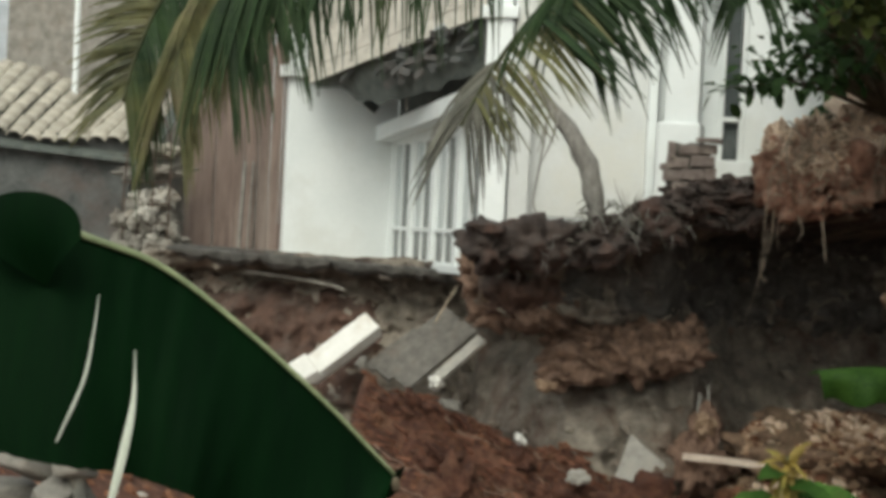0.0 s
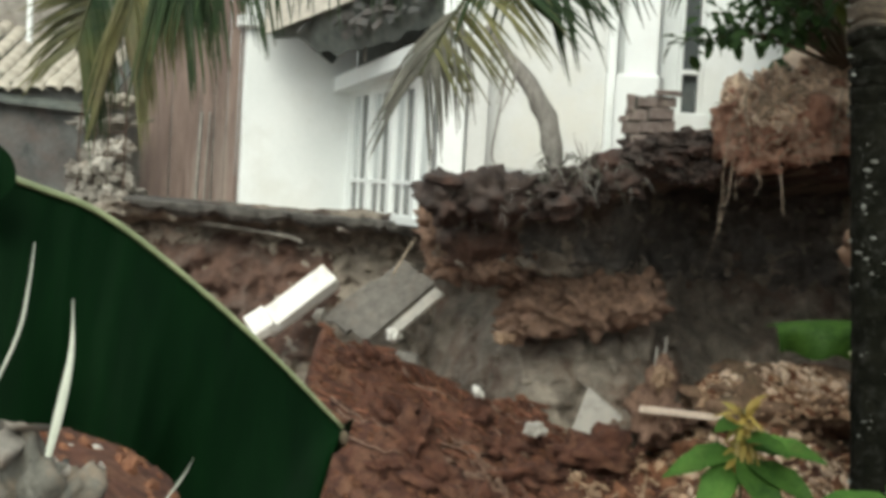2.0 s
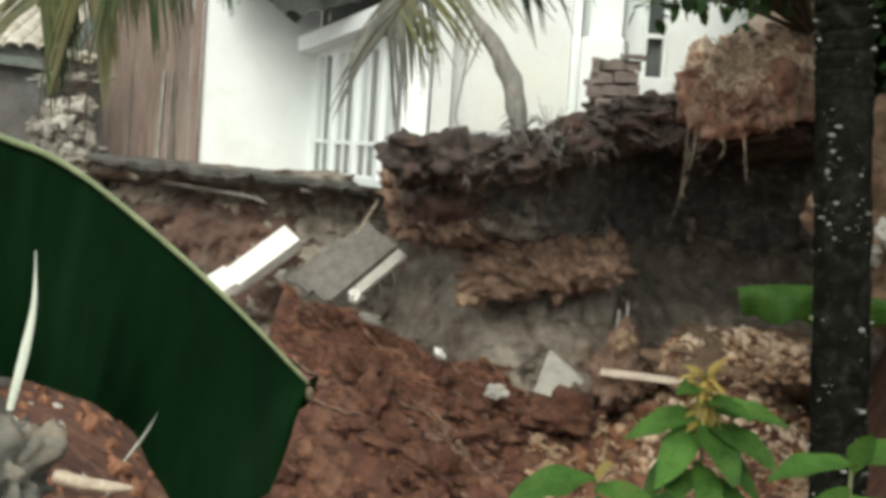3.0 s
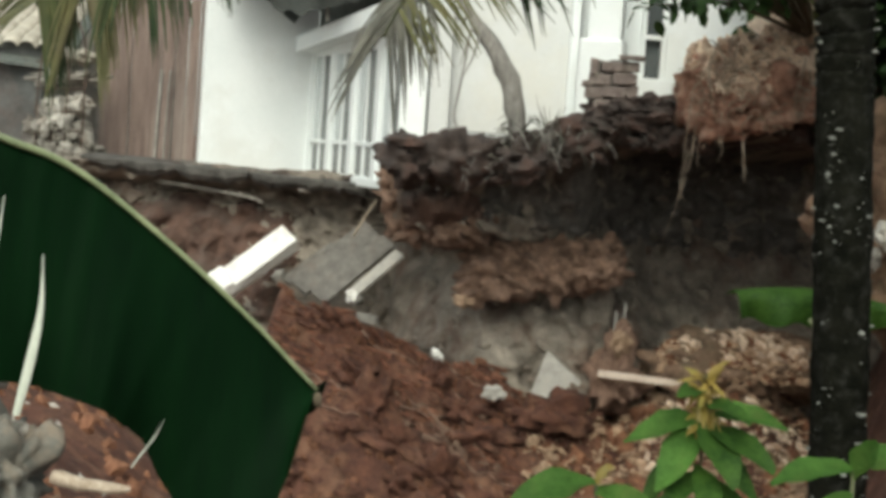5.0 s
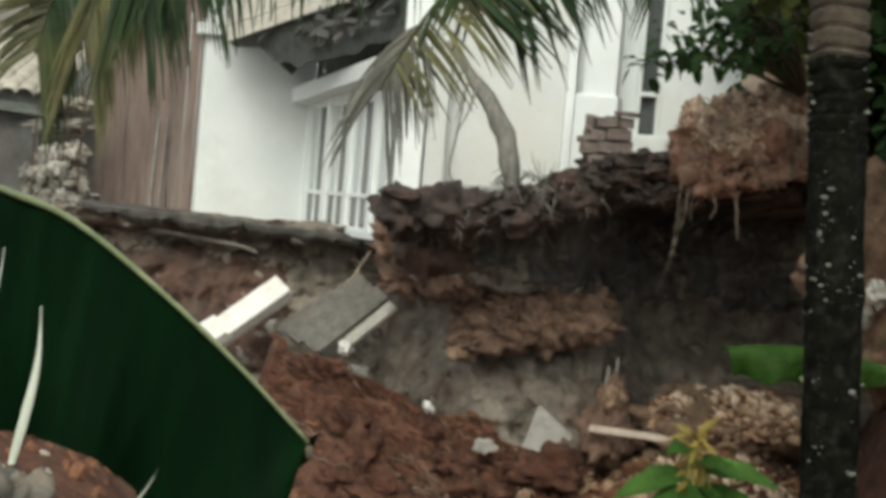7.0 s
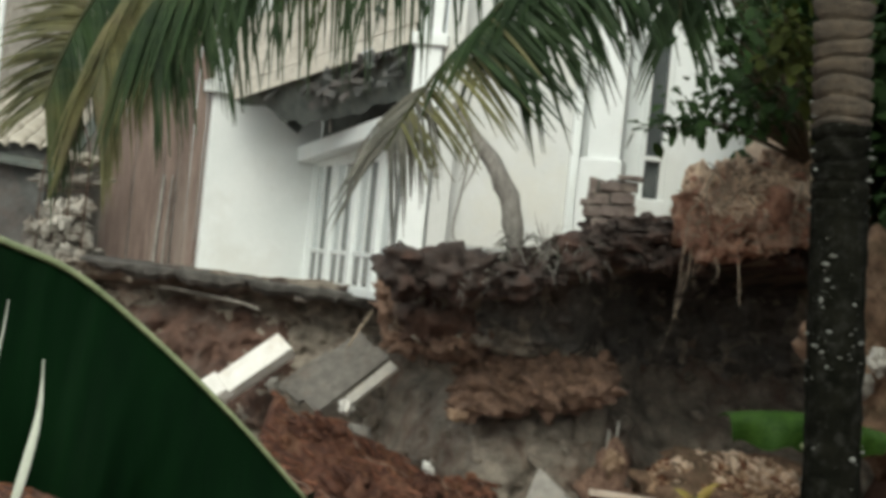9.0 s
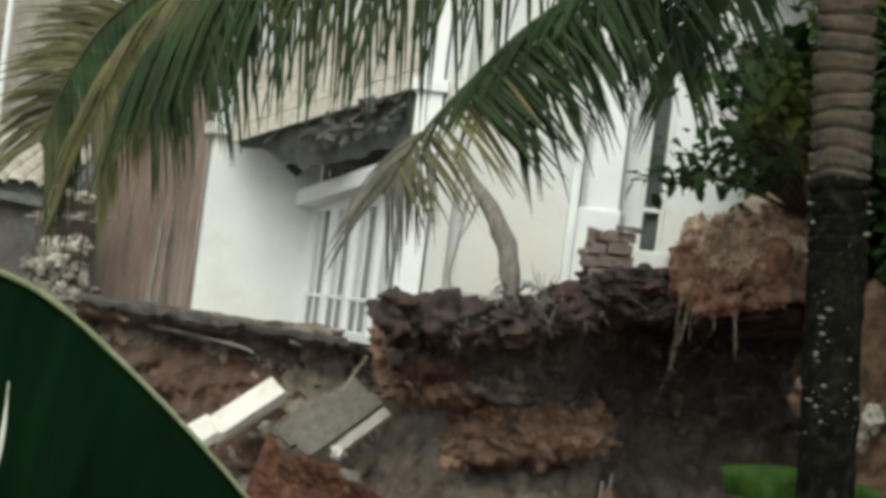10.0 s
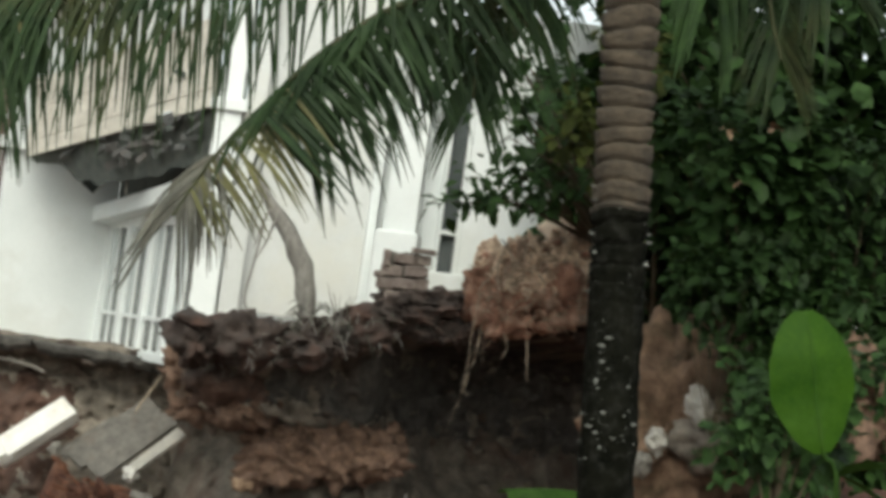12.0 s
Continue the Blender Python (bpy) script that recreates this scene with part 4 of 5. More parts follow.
pts = [(1.0, 17.15, -0.9), (1.17, 17.4, -0.42), (1.55, 17.4, -0.72), (1.4, 17.1, -1.08)]
fr = [bm.verts.new(p) for p in pts]
bk = [bm.verts.new((p[0] + 0.02, p[1] + 0.07, p[2])) for p in pts]
bm.faces.new(fr)
bm.faces.new(bk[::-1])
for i in range(4):
    bm.faces.new((fr[i], bk[i], bk[(i + 1) % 4], fr[(i + 1) % 4]))
bmesh.ops.bevel(bm, geom=list(bm.edges), offset=0.012, segments=2, affect="EDGES")
solo("concrete_shard", bm, PALE_CONCRETE, "pointed grey concrete shard leaning in the debris", "rubble", smooth=False)
bm = bmesh.new()
rock(bm, (1.28, 16.95, -1.0), (0.75, 0.4, 0.42), 17.0, 4, 0.6, 8)
solo("clod", bm, SOIL_RED, "large clod of red clay against the shard", "clod", "large clods of the mound")
bm = bmesh.new()
bar(bm, (1.72, 17.3, -0.6), (2.68, 17.35, -0.67), 0.06, 0.075, 0.012, rough=0.008)
solo("timber_pole", bm, WOOD_PALE, "pale split timber lying on the debris", "timber", smooth=False)
stump = thing("tree_stump", (1.92, 17.7, -0.95), "splintered reddish tree stump in the debris", "stump")
for name, c, size, m, seed in (("trunk", (1.86, 17.65, -0.76), (0.62, 0.45, 0.55), STUMP, 3.0), ("trunk", (1.95, 17.7, -0.42), (0.36, 0.34, 0.52), STUMP, 5.0), ("torn_top", (1.95, 17.55, -0.3), (0.2, 0.16, 0.24), LITTER, 7.0), ("root_flare", (2.15, 17.6, -0.72), (0.34, 0.3, 0.3), STUMP, 9.0)):
    bm = bmesh.new()
    rock(bm, c, size, seed, 4, 0.55, 6)
    part(name, bm, m, stump, "pale torn wood" if m == LITTER else "", True)
for dx, h in ((-0.03, 0.14), (0.06, 0.24)):
    bm = bmesh.new()
    bar(bm, (1.93 + dx, 17.72, -0.4), (1.95 + dx, 17.78, -0.12 + h), 0.035, 0.015, 0.003, rough=0.006)
    part("splinter", bm, STEM, stump)
for k, (cx, cy, cz, s, m, lab) in enumerate(((0.62, 16.9, -0.83, (0.22, 0.12, 0.16), PALE_CONCRETE, "white lump of plaster on the red heap"), (-0.72, 17.2, -0.2, (0.26, 0.16, 0.11), CONCRETE, "pale flat stone on the red heap"),
        (0.02, 17.2, -0.52, (0.18, 0.12, 0.1), WHITE_BEAM, "small pale stone on the red heap"), (-1.02, 19.5, -0.18, (0.2, 0.16, 0.16), WHITE_BEAM, "lump of white plaster beside the slabs"),
        (-1.9, 19.4, 0.0, (0.16, 0.14, 0.14), CONCRETE, "grey stone below the white beam"), (3.41, 13.2, 0.99, (0.2, 0.16, 0.26), CONCRETE, "grey boulder on the overgrown slope"),
        (3.5, 13.15, 1.19, (0.19, 0.16, 0.19), PALE_CONCRETE, "pale boulder on the overgrown slope"), (3.84, 13.2, 1.51, (0.32, 0.2, 0.2), PALE_CONCRETE, "large pale boulder on the overgrown slope"), (3.98, 13.5, 1.2, (0.5, 0.4, 0.75), SOIL_GREY, "mossy grey boulder on the overgrown slope"))):
    bm = bmesh.new()
    rock(bm, (cx, cy, cz), s, 11 + k * 1.9, 4, 0.38, 17 * k)
    solo("stone", bm, m, lab, "stone")
bm = bmesh.new()
rock(bm, (3.85, 13.9, 1.25), (1.25, 0.8, 1.8), 21.0, 5, 0.6, 5)
solo("earth_spur", bm, TAN_SOIL, "spur of bare tan earth below the shrubs", "earth block")
bm = bmesh.new()
rock(bm, (4.98, 12.5, 1.72), (0.75, 0.5, 0.9), 27.0, 5, 0.6, 12)
solo("earth_spur", bm, SOIL_LEDGE, "bare tan earth patch beside the young banana plant", "earth block")
# muddy sheet and rubble near the foot of the banana plant
bm = bmesh.new()
rock(bm, (-2.42, 9.1, -0.42), (0.62, 0.6, 0.75), 5.5, 5, 0.65, 9)
solo("boulder", bm, TARP, "muddy grey boulder among rubble on the near slope", "boulder")
for k, (cx, cy, cz, s) in enumerate(((-2.75, 9.1, 0.2, 0.34), (-2.45, 9.0, 0.2, 0.26), (-2.55, 8.9, 0.05, 0.24), (-2.25, 9.2, -0.12, 0.22), (-2.9, 9.2, 0.0, 0.3))):
    bm = bmesh.new()
    box(bm, (cx, cy, cz), (s, s * 0.7, s * 0.45), (random.uniform(-20, 20), random.uniform(-20, 20), random.uniform(0, 90)), 0.03, 0.03)
    solo("rubble_block", bm, CONCRETE, "broken pale masonry block in the mud", "rubble", "rubble by the sheet")


bm = bmesh.new()
tube(bm, spline([(-2.06, 9.0, -0.33), (-1.85, 9.0, -0.36), (-1.62, 9.0, -0.37)], 9), [0.035, 0.045, 0.04, 0.045, 0.04, 0.04, 0.035, 0.03, 0.02], 7, 0.5)
solo("broken_log", bm, ROOT, "pale broken piece of wood in the near rubble", "log")


# ---- loose clods, chips and litter ----
def scatter(name, count, place, size, material, label, flat=0.6, sub=1):
    bm = bmesh.new()
    for k in range(count):
        p = place(k)
        if p is None:
            continue
        s = size[0] + (size[1] - size[0]) * random.random() ** 2.5
        if flat < 0.3:
            box(bm, p, (s * random.uniform(1, 2.6), s * random.uniform(0.4, 1), s * flat), (random.uniform(-35, 35), random.uniform(-35, 35), random.uniform(0, 180)), 0, s * 0.08)
        else:
            rock(bm, p, (s * random.uniform(0.8, 1.5), s, s * flat * random.uniform(0.7, 1.3)), k * 0.37, sub, 0.4, random.uniform(0, 90))
    return solo(name, bm, material, label, "debris", kind="stuff", smooth=False, normals=False)


def on_heap(k):
    x, y = random.uniform(-1.7, 2.0), random.uniform(14.0, 18.1)
    return (x, y, max(heap_z(x, y), ground_z(x, y)) + 0.01)


def on_foot(k):
    x, y = random.uniform(1.0, 4.1), random.uniform(15.6, 18.8)
    return (x, y, max(ground_z(x, y), heap_z(x, y) if x < 2.1 else -9) + 0.012)


def on_left(k):
    x, y = random.uniform(-4.6, -1.0), random.uniform(8.5, 16.5)
    return (x, y, ground_z(x, y) + 0.01)


def near_slope(k):
    x, y = random.uniform(-3.3, -1.2), 8.2 + 3.2 * random.random() ** 1.6
    return (x, y, ground_z(x, y) + 0.01)


def foot_edge(k):
    x, y = random.uniform(2.2, 3.9), random.uniform(16.6, 18.4)
    rise = max(0.0, 1 - ((x - 3.3) / 0.95) ** 2 - ((y - 17.9) / 0.6) ** 2)
    return (x, y - 0.05, max(ground_z(x, y) + 0.02, -0.58 + 0.45 * rise ** 0.5 if rise else -9))


def on_bank(k):
    x, z = random.uniform(-4.5, 4.0), random.uniform(-1.0, 0.9)
    return (x, bank_face(x, z) - 0.01, z)


scatter("clay_clods", 1500, on_heap, (0.015, 0.13), CLOD, "loose red clods lying on the heap")
bm = bmesh.new()
for k in range(620):
    x = random.uniform(-1.7, 0.9)
    y = 18.0 - 0.16 * (x + 1.7) - random.random() ** 1.5 * 1.5
    s = random.uniform(0.012, 0.045)
    rock(bm, (x, y, heap_z(x, y) + 0.01), (s * random.uniform(3, 10), s, s * 0.9), k * 0.7, 1, 0.6, random.uniform(10, 42))
solo("clay_slivers", bm, CLAY_SLIVER, "torn slivers of red clay along the ridges of the mound", "debris", kind="stuff", smooth=False, normals=False)
scatter("dry_chips", 1500, on_foot, (0.03, 0.16), LITTER, "dry leaves and wood chips on the debris", 0.2)
scatter("pale_lumps", 420, on_foot, (0.03, 0.18), LITTER, "pale lumps of torn earth and root among the litter")
scatter("clay_clods", 380, on_foot, (0.04, 0.3), CLOD, "red clods among the dry litter")
scatter("rubble_bits", 900, on_left, (0.03, 0.26), CLOD, "clods and rubble on the near slope")
scatter("pale_chips", 130, on_left, (0.03, 0.12), PALE_CONCRETE, "pale chips of plaster on the near slope", 0.4)
scatter("slope_chips", 1300, near_slope, (0.025, 0.13), CLAY_SLIVER, "dark red crumbs on the near slope", 0.29)
scatter("slope_litter", 380, near_slope, (0.02, 0.1), LITTER, "pale torn litter on the near slope", 0.25)
scatter("slope_clods", 600, near_slope, (0.04, 0.2), TAN_SOIL, "tan clods on the near slope", 0.29)
bm = bmesh.new()
rock(bm, (3.3, 17.9, -0.58), (1.9, 1.2, 0.86), 31.0, 5, 0.45, 3)
solo("earth_mound", bm, TAN_SOIL, "mound of torn tan earth at the foot of the bank", "earth mound")
def over_mound(k):
    a, h = random.uniform(math.pi * 0.95, 2.05 * math.pi), random.uniform(0.0, 1.0)
    r = math.sqrt(1 - h * h)
    return (3.3 + 0.98 * math.cos(a) * r, 17.9 + 0.64 * math.sin(a) * r, -0.6 + 0.46 * h)


scatter("mound_litter", 1100, over_mound, (0.02, 0.11), LITTER, "pale chips and dry litter over the torn earth", 0.22)
scatter("mound_clods", 260, over_mound, (0.02, 0.14), CLOD, "red clods in the torn earth")
scatter("foot_lumps", 700, foot_edge, (0.025, 0.14), ROOTY, "pale lumps of torn earth heaped against the bank")
scatter("bank_clods", 320, on_bank, (0.03, 0.3), SOIL_GREY, "clods sticking out of the bank face")
scatter("pale_bits", 36, on_heap, (0.03, 0.1), SOIL_LEDGE, "pale chips on the red heap", 0.3)
for k in range(34):
    x, y = random.uniform(-1.5, 1.7), random.uniform(14.6, 17.8)
    s = random.uniform(0.16, 0.42)
    bm = bmesh.new()
    rock(bm, (x, y, heap_z(x, y) - 0.03), (s * 1.3, s, s * 0.7), k * 1.7, 4, 0.9, random.uniform(0, 90))
    solo("clod", bm, SOIL_RED, "large clod of red clay on the mound", "clod", "large clods of the mound")
bm = bmesh.new()
rock(bm, (1.72, 18.35, -0.1), (0.4, 0.4, 0.95), 3.3, 4, 0.35, 4)
solo("clay_fin", bm, SOIL_GREY, "grey fin of clay standing at the foot of the bank", "earth block")
stone("ledge_stone", (0.25, 17.2, 0.06), (0.22, 0.2, 0.15), LITTER, "pale square stone at the corner of the clay ledge", "stone", 9.0, 5)
for k in range(34):
    x, y = random.gauss(0.25, 0.34), random.gauss(16.4, 0.4)
    s = random.uniform(0.04, 0.12)
    bm = bmesh.new()
    rock(bm, (x, y, heap_z(x, y) + 0.01), (s * 1.7, s, s * 0.6), k * 2.3, 2, 0.9, random.uniform(0, 90))
    solo("pale_clod", bm, SOIL_LEDGE, "pale dusty clod in a patch on the red mound", "clod", "pale clods of the mound")
# roots sticking out of the slumped ledge
for k in range(22):
    x = 0.42 + 1.25 * k / 22 + random.uniform(-0.03, 0.03)
    bm = bmesh.new()
    h = random.uniform(0.08, 0.26)
    b0 = Vector((x, 18.0 + random.uniform(-0.15, 0.2), 0.56 + 0.1 * (x - 0.9) + random.uniform(-0.12, 0.04)))
    tube(bm, spline([b0, b0 + Vector((random.uniform(-0.05, 0.05), -0.05, h * 0.6)), b0 + Vector((random.uniform(-0.1, 0.1), -0.04, h))], 6), [0.014, 0.013, 0.012, 0.01, 0.008, 0.004], 5)
    solo("root_stub", bm, SOIL_LEDGE if k % 4 else ROOT, "broken root end standing out of the clay ledge", "root", "roots of the clay ledge")
bm = bmesh.new()
tube(bm, [Vector((0.22, 17.7, 0.98)), Vector((0.36, 17.75, 0.78)), Vector((0.46, 17.85, 0.62))], [0.016, 0.014, 0.01], 6)
solo("stick", bm, ROOT, "thin pale broken stick on the bank", "stick")
# long roots and splinters in the heap
for k in range(12):
    x = random.uniform(-1.55, 0.5)
    y = 17.6 - random.uniform(0, 1.5)
    c = []
    for i in range(8):
        xx, yy = x + 0.09 * i, y - 0.045 * i + 0.03 * math.sin(k + i)
        c.append(Vector((xx, yy, heap_z(xx, yy) + 0.03)))
    bm = bmesh.new()
    tube(bm, c, [0.022 - 0.002 * i for i in range(8)], 5, 0.4)
    solo("buried_root", bm, STUMP, "reddish root lying along the clay heap", "root", "roots in the heap")

# rootlets and pale chips in the torn edge of the topsoil
bm = bmesh.new()
for k in range(60):
    x = random.uniform(-0.5, 2.4)
    z = bank_top(x) - 0.05 - 0.45 * random.random() ** 1.5
    y = bank_face(x, z) - 0.2
    b0 = Vector((x, y, z))
    d = Vector((random.uniform(-0.12, 0.12), -0.06, random.uniform(-0.22, 0.05)))
    tube(bm, [b0, b0 + d * 0.5 + Vector((0.02, -0.02, 0)), b0 + d], [0.005, 0.004, 0.002], 4)
solo("rootlets", bm, STEM, "fine pale rootlets hanging from the torn topsoil", "roots", kind="stuff", normals=False)
bm = bmesh.new()
for k in range(110):
    x = random.gauss(0.74, 0.15)
    z = bank_top(x) - 0.02 - 0.4 * random.random()
    s = 0.02 + 0.07 * random.random() ** 2
    rock(bm, (x, bank_face(x, z) - 0.16, z), (s * 1.6, s, s * 0.8), k * 0.9, 1, 0.6, random.uniform(-30, 30))
solo("crust_chips", bm, CONCRETE, "pale grey chips caught in the topsoil crust", "debris", kind="stuff", smooth=False, normals=False)


# ---- coconut palm ----
palm = thing("coconut_palm", (2.44, 9.5, ground_z(2.44, 9.5) - 0.1), "slender coconut palm with ringed grey-brown trunk", "palm tree")
low = ground_z(2.44, 9.5) - 0.15


def trunk_axis(z):
    return Vector((2.36 - 0.066 * (z - 0.0) + 0.006 * math.sin(z * 1.3), 9.5, z))


pts, rad = [], []
z = low
while z < 6.6:
    ringed = smooth_step(1.9, 2.7, z)
    step = 0.115 + 0.022 * noise.noise(Vector((0, 0, z * 3)))
    for q, k in ((0.0, 0.9), (0.14, 0.9), (0.24, 0.985), (0.4, 1.0), (0.7, 1.015), (0.9, 1.035), (0.97, 1.0)):
        pts.append(trunk_axis(z + q * step))
        rad.append(0.165 * (1 + (k - 1) * (0.03 + 1.6 * ringed)) + 0.05 * smooth_step(-1.2, low, z))
    z += step
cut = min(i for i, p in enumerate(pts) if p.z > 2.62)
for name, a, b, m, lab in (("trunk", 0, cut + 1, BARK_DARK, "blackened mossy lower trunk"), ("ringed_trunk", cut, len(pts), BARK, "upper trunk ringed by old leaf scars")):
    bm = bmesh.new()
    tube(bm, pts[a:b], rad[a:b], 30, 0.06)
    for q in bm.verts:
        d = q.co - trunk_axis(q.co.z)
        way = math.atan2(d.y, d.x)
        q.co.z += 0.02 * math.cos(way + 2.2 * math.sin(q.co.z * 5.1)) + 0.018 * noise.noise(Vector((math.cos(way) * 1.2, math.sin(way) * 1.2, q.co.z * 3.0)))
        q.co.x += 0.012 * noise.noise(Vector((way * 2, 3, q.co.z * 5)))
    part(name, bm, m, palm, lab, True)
bm = bmesh.new()
for k in range(640):
    z = random.uniform(-0.6, 2.8)
    a = random.uniform(math.pi * 0.95, math.pi * 2.05)
    p = trunk_axis(z) + Vector((math.cos(a), math.sin(a), 0)) * 0.172
    if noise.noise(Vector((a * 1.6, z * 2.6, 1))) < 0.12:
        continue
    s = 0.004 + 0.026 * random.random() ** 4
    rock(bm, p, (s * random.uniform(1.0, 2.6), s, s * random.uniform(0.5, 1.1)), k * 0.7, 1, 0.6, 0)
part("lichen", bm, LICHEN, palm, "scattered white lichen spots")["kind"] = "stuff"
CROWN = Vector((2.0, 9.6, 6.6))


def frond(parent, rachis, count, long_at, sides, material, hang=0.5, lean=0.35, wide=0.04, start=0.1, seed=1, tilt=0.0, label="", skip=0.0, single=False, stop=1.0):
    """A palm frond: a tapering rachis and two rows of hanging leaflets, each row a mesh of its own."""
    rnd = random.Random(seed)
    c = spline(rachis, 60)
    bm = bmesh.new()
    tube(bm, c, [0.026 * (1 - 0.8 * i / 59) + 0.005 for i in range(60)], 7)
    rib = part("rachis", bm, RACHIS, parent, label, True)
    for side in sides:
        bm = bmesh.new()
        for k in range(count):
            if rnd.random() < skip:
                continue
            s = start + (stop - start) * (k + rnd.random() * 0.7) / count
            i = min(int(s * 58), 57)
            p = c[i].lerp(c[i + 1], s * 58 - i if s * 58 - i < 1 else 1)
            ahead = (c[i + 1] - c[i]).normalized()
            out = ahead.cross(Vector((0, 1, 0))).normalized() * side
            out = (out + Vector((0, tilt * rnd.uniform(0.4, 1.2), 0))).normalized()
            d = (ahead * (lean + 0.5 * smooth_step(0.75, 1.0, s)) + out * 0.8 + Vector((rnd.uniform(-0.16, 0.16), rnd.uniform(-0.3, 0.3), rnd.uniform(-0.16, 0.1)))).normalized()
            if single:
                bm = bmesh.new()
            size = long_at(s) * rnd.uniform(0.72, 1.15)
            w = wide * rnd.uniform(0.7, 1.2)
            face = Vector((rnd.uniform(-0.5, 0.5), -1, rnd.uniform(-0.3, 0.3)))
            last, q = None, p.copy()
            n = 6
            for j in range(n + 1):
                e = j / n
                dd = (d + Vector((0, 0, -hang * (0.35 + 2.0 * e)))).normalized()
                if j:
                    q = q + dd * (size / n)
                across = dd.cross(face).normalized()
                ww = w * 0.5 * (0.55 + 0.45 * min(1, e * 5)) * (1 - e ** 2.2) + 0.002
                cur = (bm.verts.new(q - across * ww), bm.verts.new(q + Vector((0, -0.25 * ww, 0))), bm.verts.new(q + across * ww))
                if last:
                    bm.faces.new((last[0], last[1], cur[1], cur[0]))
                    bm.faces.new((last[1], last[2], cur[2], cur[1]))
                last = cur
            if single:
                part("leaflet", bm, material, rib, normals=False, smooth=True)
        if not single:
            part("leaflet_row", bm, material, rib, normals=False, smooth=True)["kind"] = "stuff"


def full(s):
    return 0.95 * (0.35 + 0.65 * math.sin(math.pi * min(0.95, 0.12 + 0.8 * s)))


# the frond that crosses in front of the house
F1 = [CROWN, (2.1, 11.2, 5.6), (1.25, 12.50, 4.52), (0.78, 12.50, 4.18), (0.36, 12.50, 3.80), (0.06, 12.50, 3.43), (-0.22, 12.50, 3.06), (-0.43, 12.50, 2.70), (-0.56, 12.50, 2.42)]
frond(palm, F1, 84, lambda s: 0.95, (1,), FROND, 0.12, -0.1, 0.04, 0.22, 3, single=True, stop=0.7)
frond(palm, F1, 26, lambda s: 0.75, (-1,), FROND, 1.5, 0.9, 0.04, 0.35, 5, -0.5, skip=0.2, stop=0.7)
frond(palm, F1, 30, lambda s: 0.82 * (1 - 0.25 * smooth_step(0.7, 0.95, s)), (1,), FROND_DRY, 0.2, 0.0, 0.032, 0.6, 21, stop=0.92)
frond(palm, F1, 30, lambda s: 0.75, (-1, 1), FROND_GREY, 0.75, 0.5, 0.022, 0.8, 25)
F1B = [q if isinstance(q, Vector) else (q[0] + 0.1, q[1] + 0.25, q[2] + 0.12) for q in F1[:6]]
frond(palm, F1B, 52, lambda s: 1.15, (1,), FROND, 0.35, -0.05, 0.05, 0.2, 23)
frond(palm, F1B, 26, lambda s: 0.95, (-1,), FROND, 2.4, 0.6, 0.045, 0.2, 29, -0.6)
frond(palm, [CROWN, (2.1, 11.4, 6.0), (1.75, 12.6, 5.0), (1.6, 12.8, 4.2), (1.62, 12.9, 3.7)], 38, lambda s: 0.75, (-1, 1), FROND, 0.6, 0.5, 0.045, 0.3, 27)
# the frond that hangs like a curtain above and beside it
F2 = [CROWN, (1.7, 11.5, 6.0), (1.50, 12.50, 5.31), (-0.13, 12.50, 4.52), (-1.15, 12.50, 4.21), (-1.85, 12.50, 3.98), (-2.25, 12.50, 3.62), (-2.52, 12.50, 3.2)]
frond(palm, F2, 170, lambda s: 1.45 * (1 - 0.2 * s), (1,), FROND, 0.9, 0.05, 0.034, 0.16, 7, single=True)
frond(palm, F2, 100, lambda s: 1.3, (-1,), FROND, 2.6, 0.35, 0.034, 0.2, 9, -0.7)
# older yellowing frond beside it
F3 = [CROWN, (0.6, 11.9, 6.4), (-2.01, 13.00, 4.36), (-2.58, 13.00, 3.89), (-2.96, 13.00, 3.47), (-3.19, 13.00, 2.96), (-3.30, 13.00, 2.51)]
frond(palm, F3, 130, lambda s: 0.9, (1,), FROND, 1.6, 0.3, 0.028, 0.45, 11)
F3B = [q if isinstance(q, Vector) else (q[0] + 0.4, q[1] - 0.15, q[2] + 0.12) for q in F3]
frond(palm, F3B, 130, lambda s: 0.95, (1, -1), FROND_DRY, 1.8, 0.3, 0.026, 0.4, 31)
frond(palm, F3, 120, lambda s: 0.6, (-1,), FROND_DRY, 0.3, 0.15, 0.028, 0.5, 12)
# fronds behind the trunk
frond(palm, [CROWN, (2.6, 10.2, 6.0), (2.76, 10.3, 5.1), (2.78, 10.3, 4.4)], 130, lambda s: 0.9, (-1, 1), LEAF_DARK, 2.4, 0.3, 0.05, 0.4, 41, 0.3)
frond(palm, [CROWN, (2.7, 10.3, 6.1), (3.05, 10.4, 4.9), (3.2, 10.4, 4.2), (3.32, 10.4, 3.85)], 40, lambda s: 0.55, (-1, 1), FROND, 0.5, 0.7, 0.016, 0.5, 43)
frond(palm, [CROWN, (2.5, 10.1, 6.0), (2.95, 10.1, 5.1), (3.2, 10.1, 4.7), (3.5, 10.1, 4.4)], 40, lambda s: 0.7, (-1, 1), FROND, 0.6, 0.5, 0.045, 0.3, 13)
frond(palm, [CROWN, (1.9, 11.0, 6.3), (1.8, 12.0, 5.6), (1.85, 12.6, 4.9), (1.95, 12.8, 4.3)], 50, lambda s: 0.8, (-1, 1), FROND, 0.5, 0.4, 0.045, 0.35, 17)


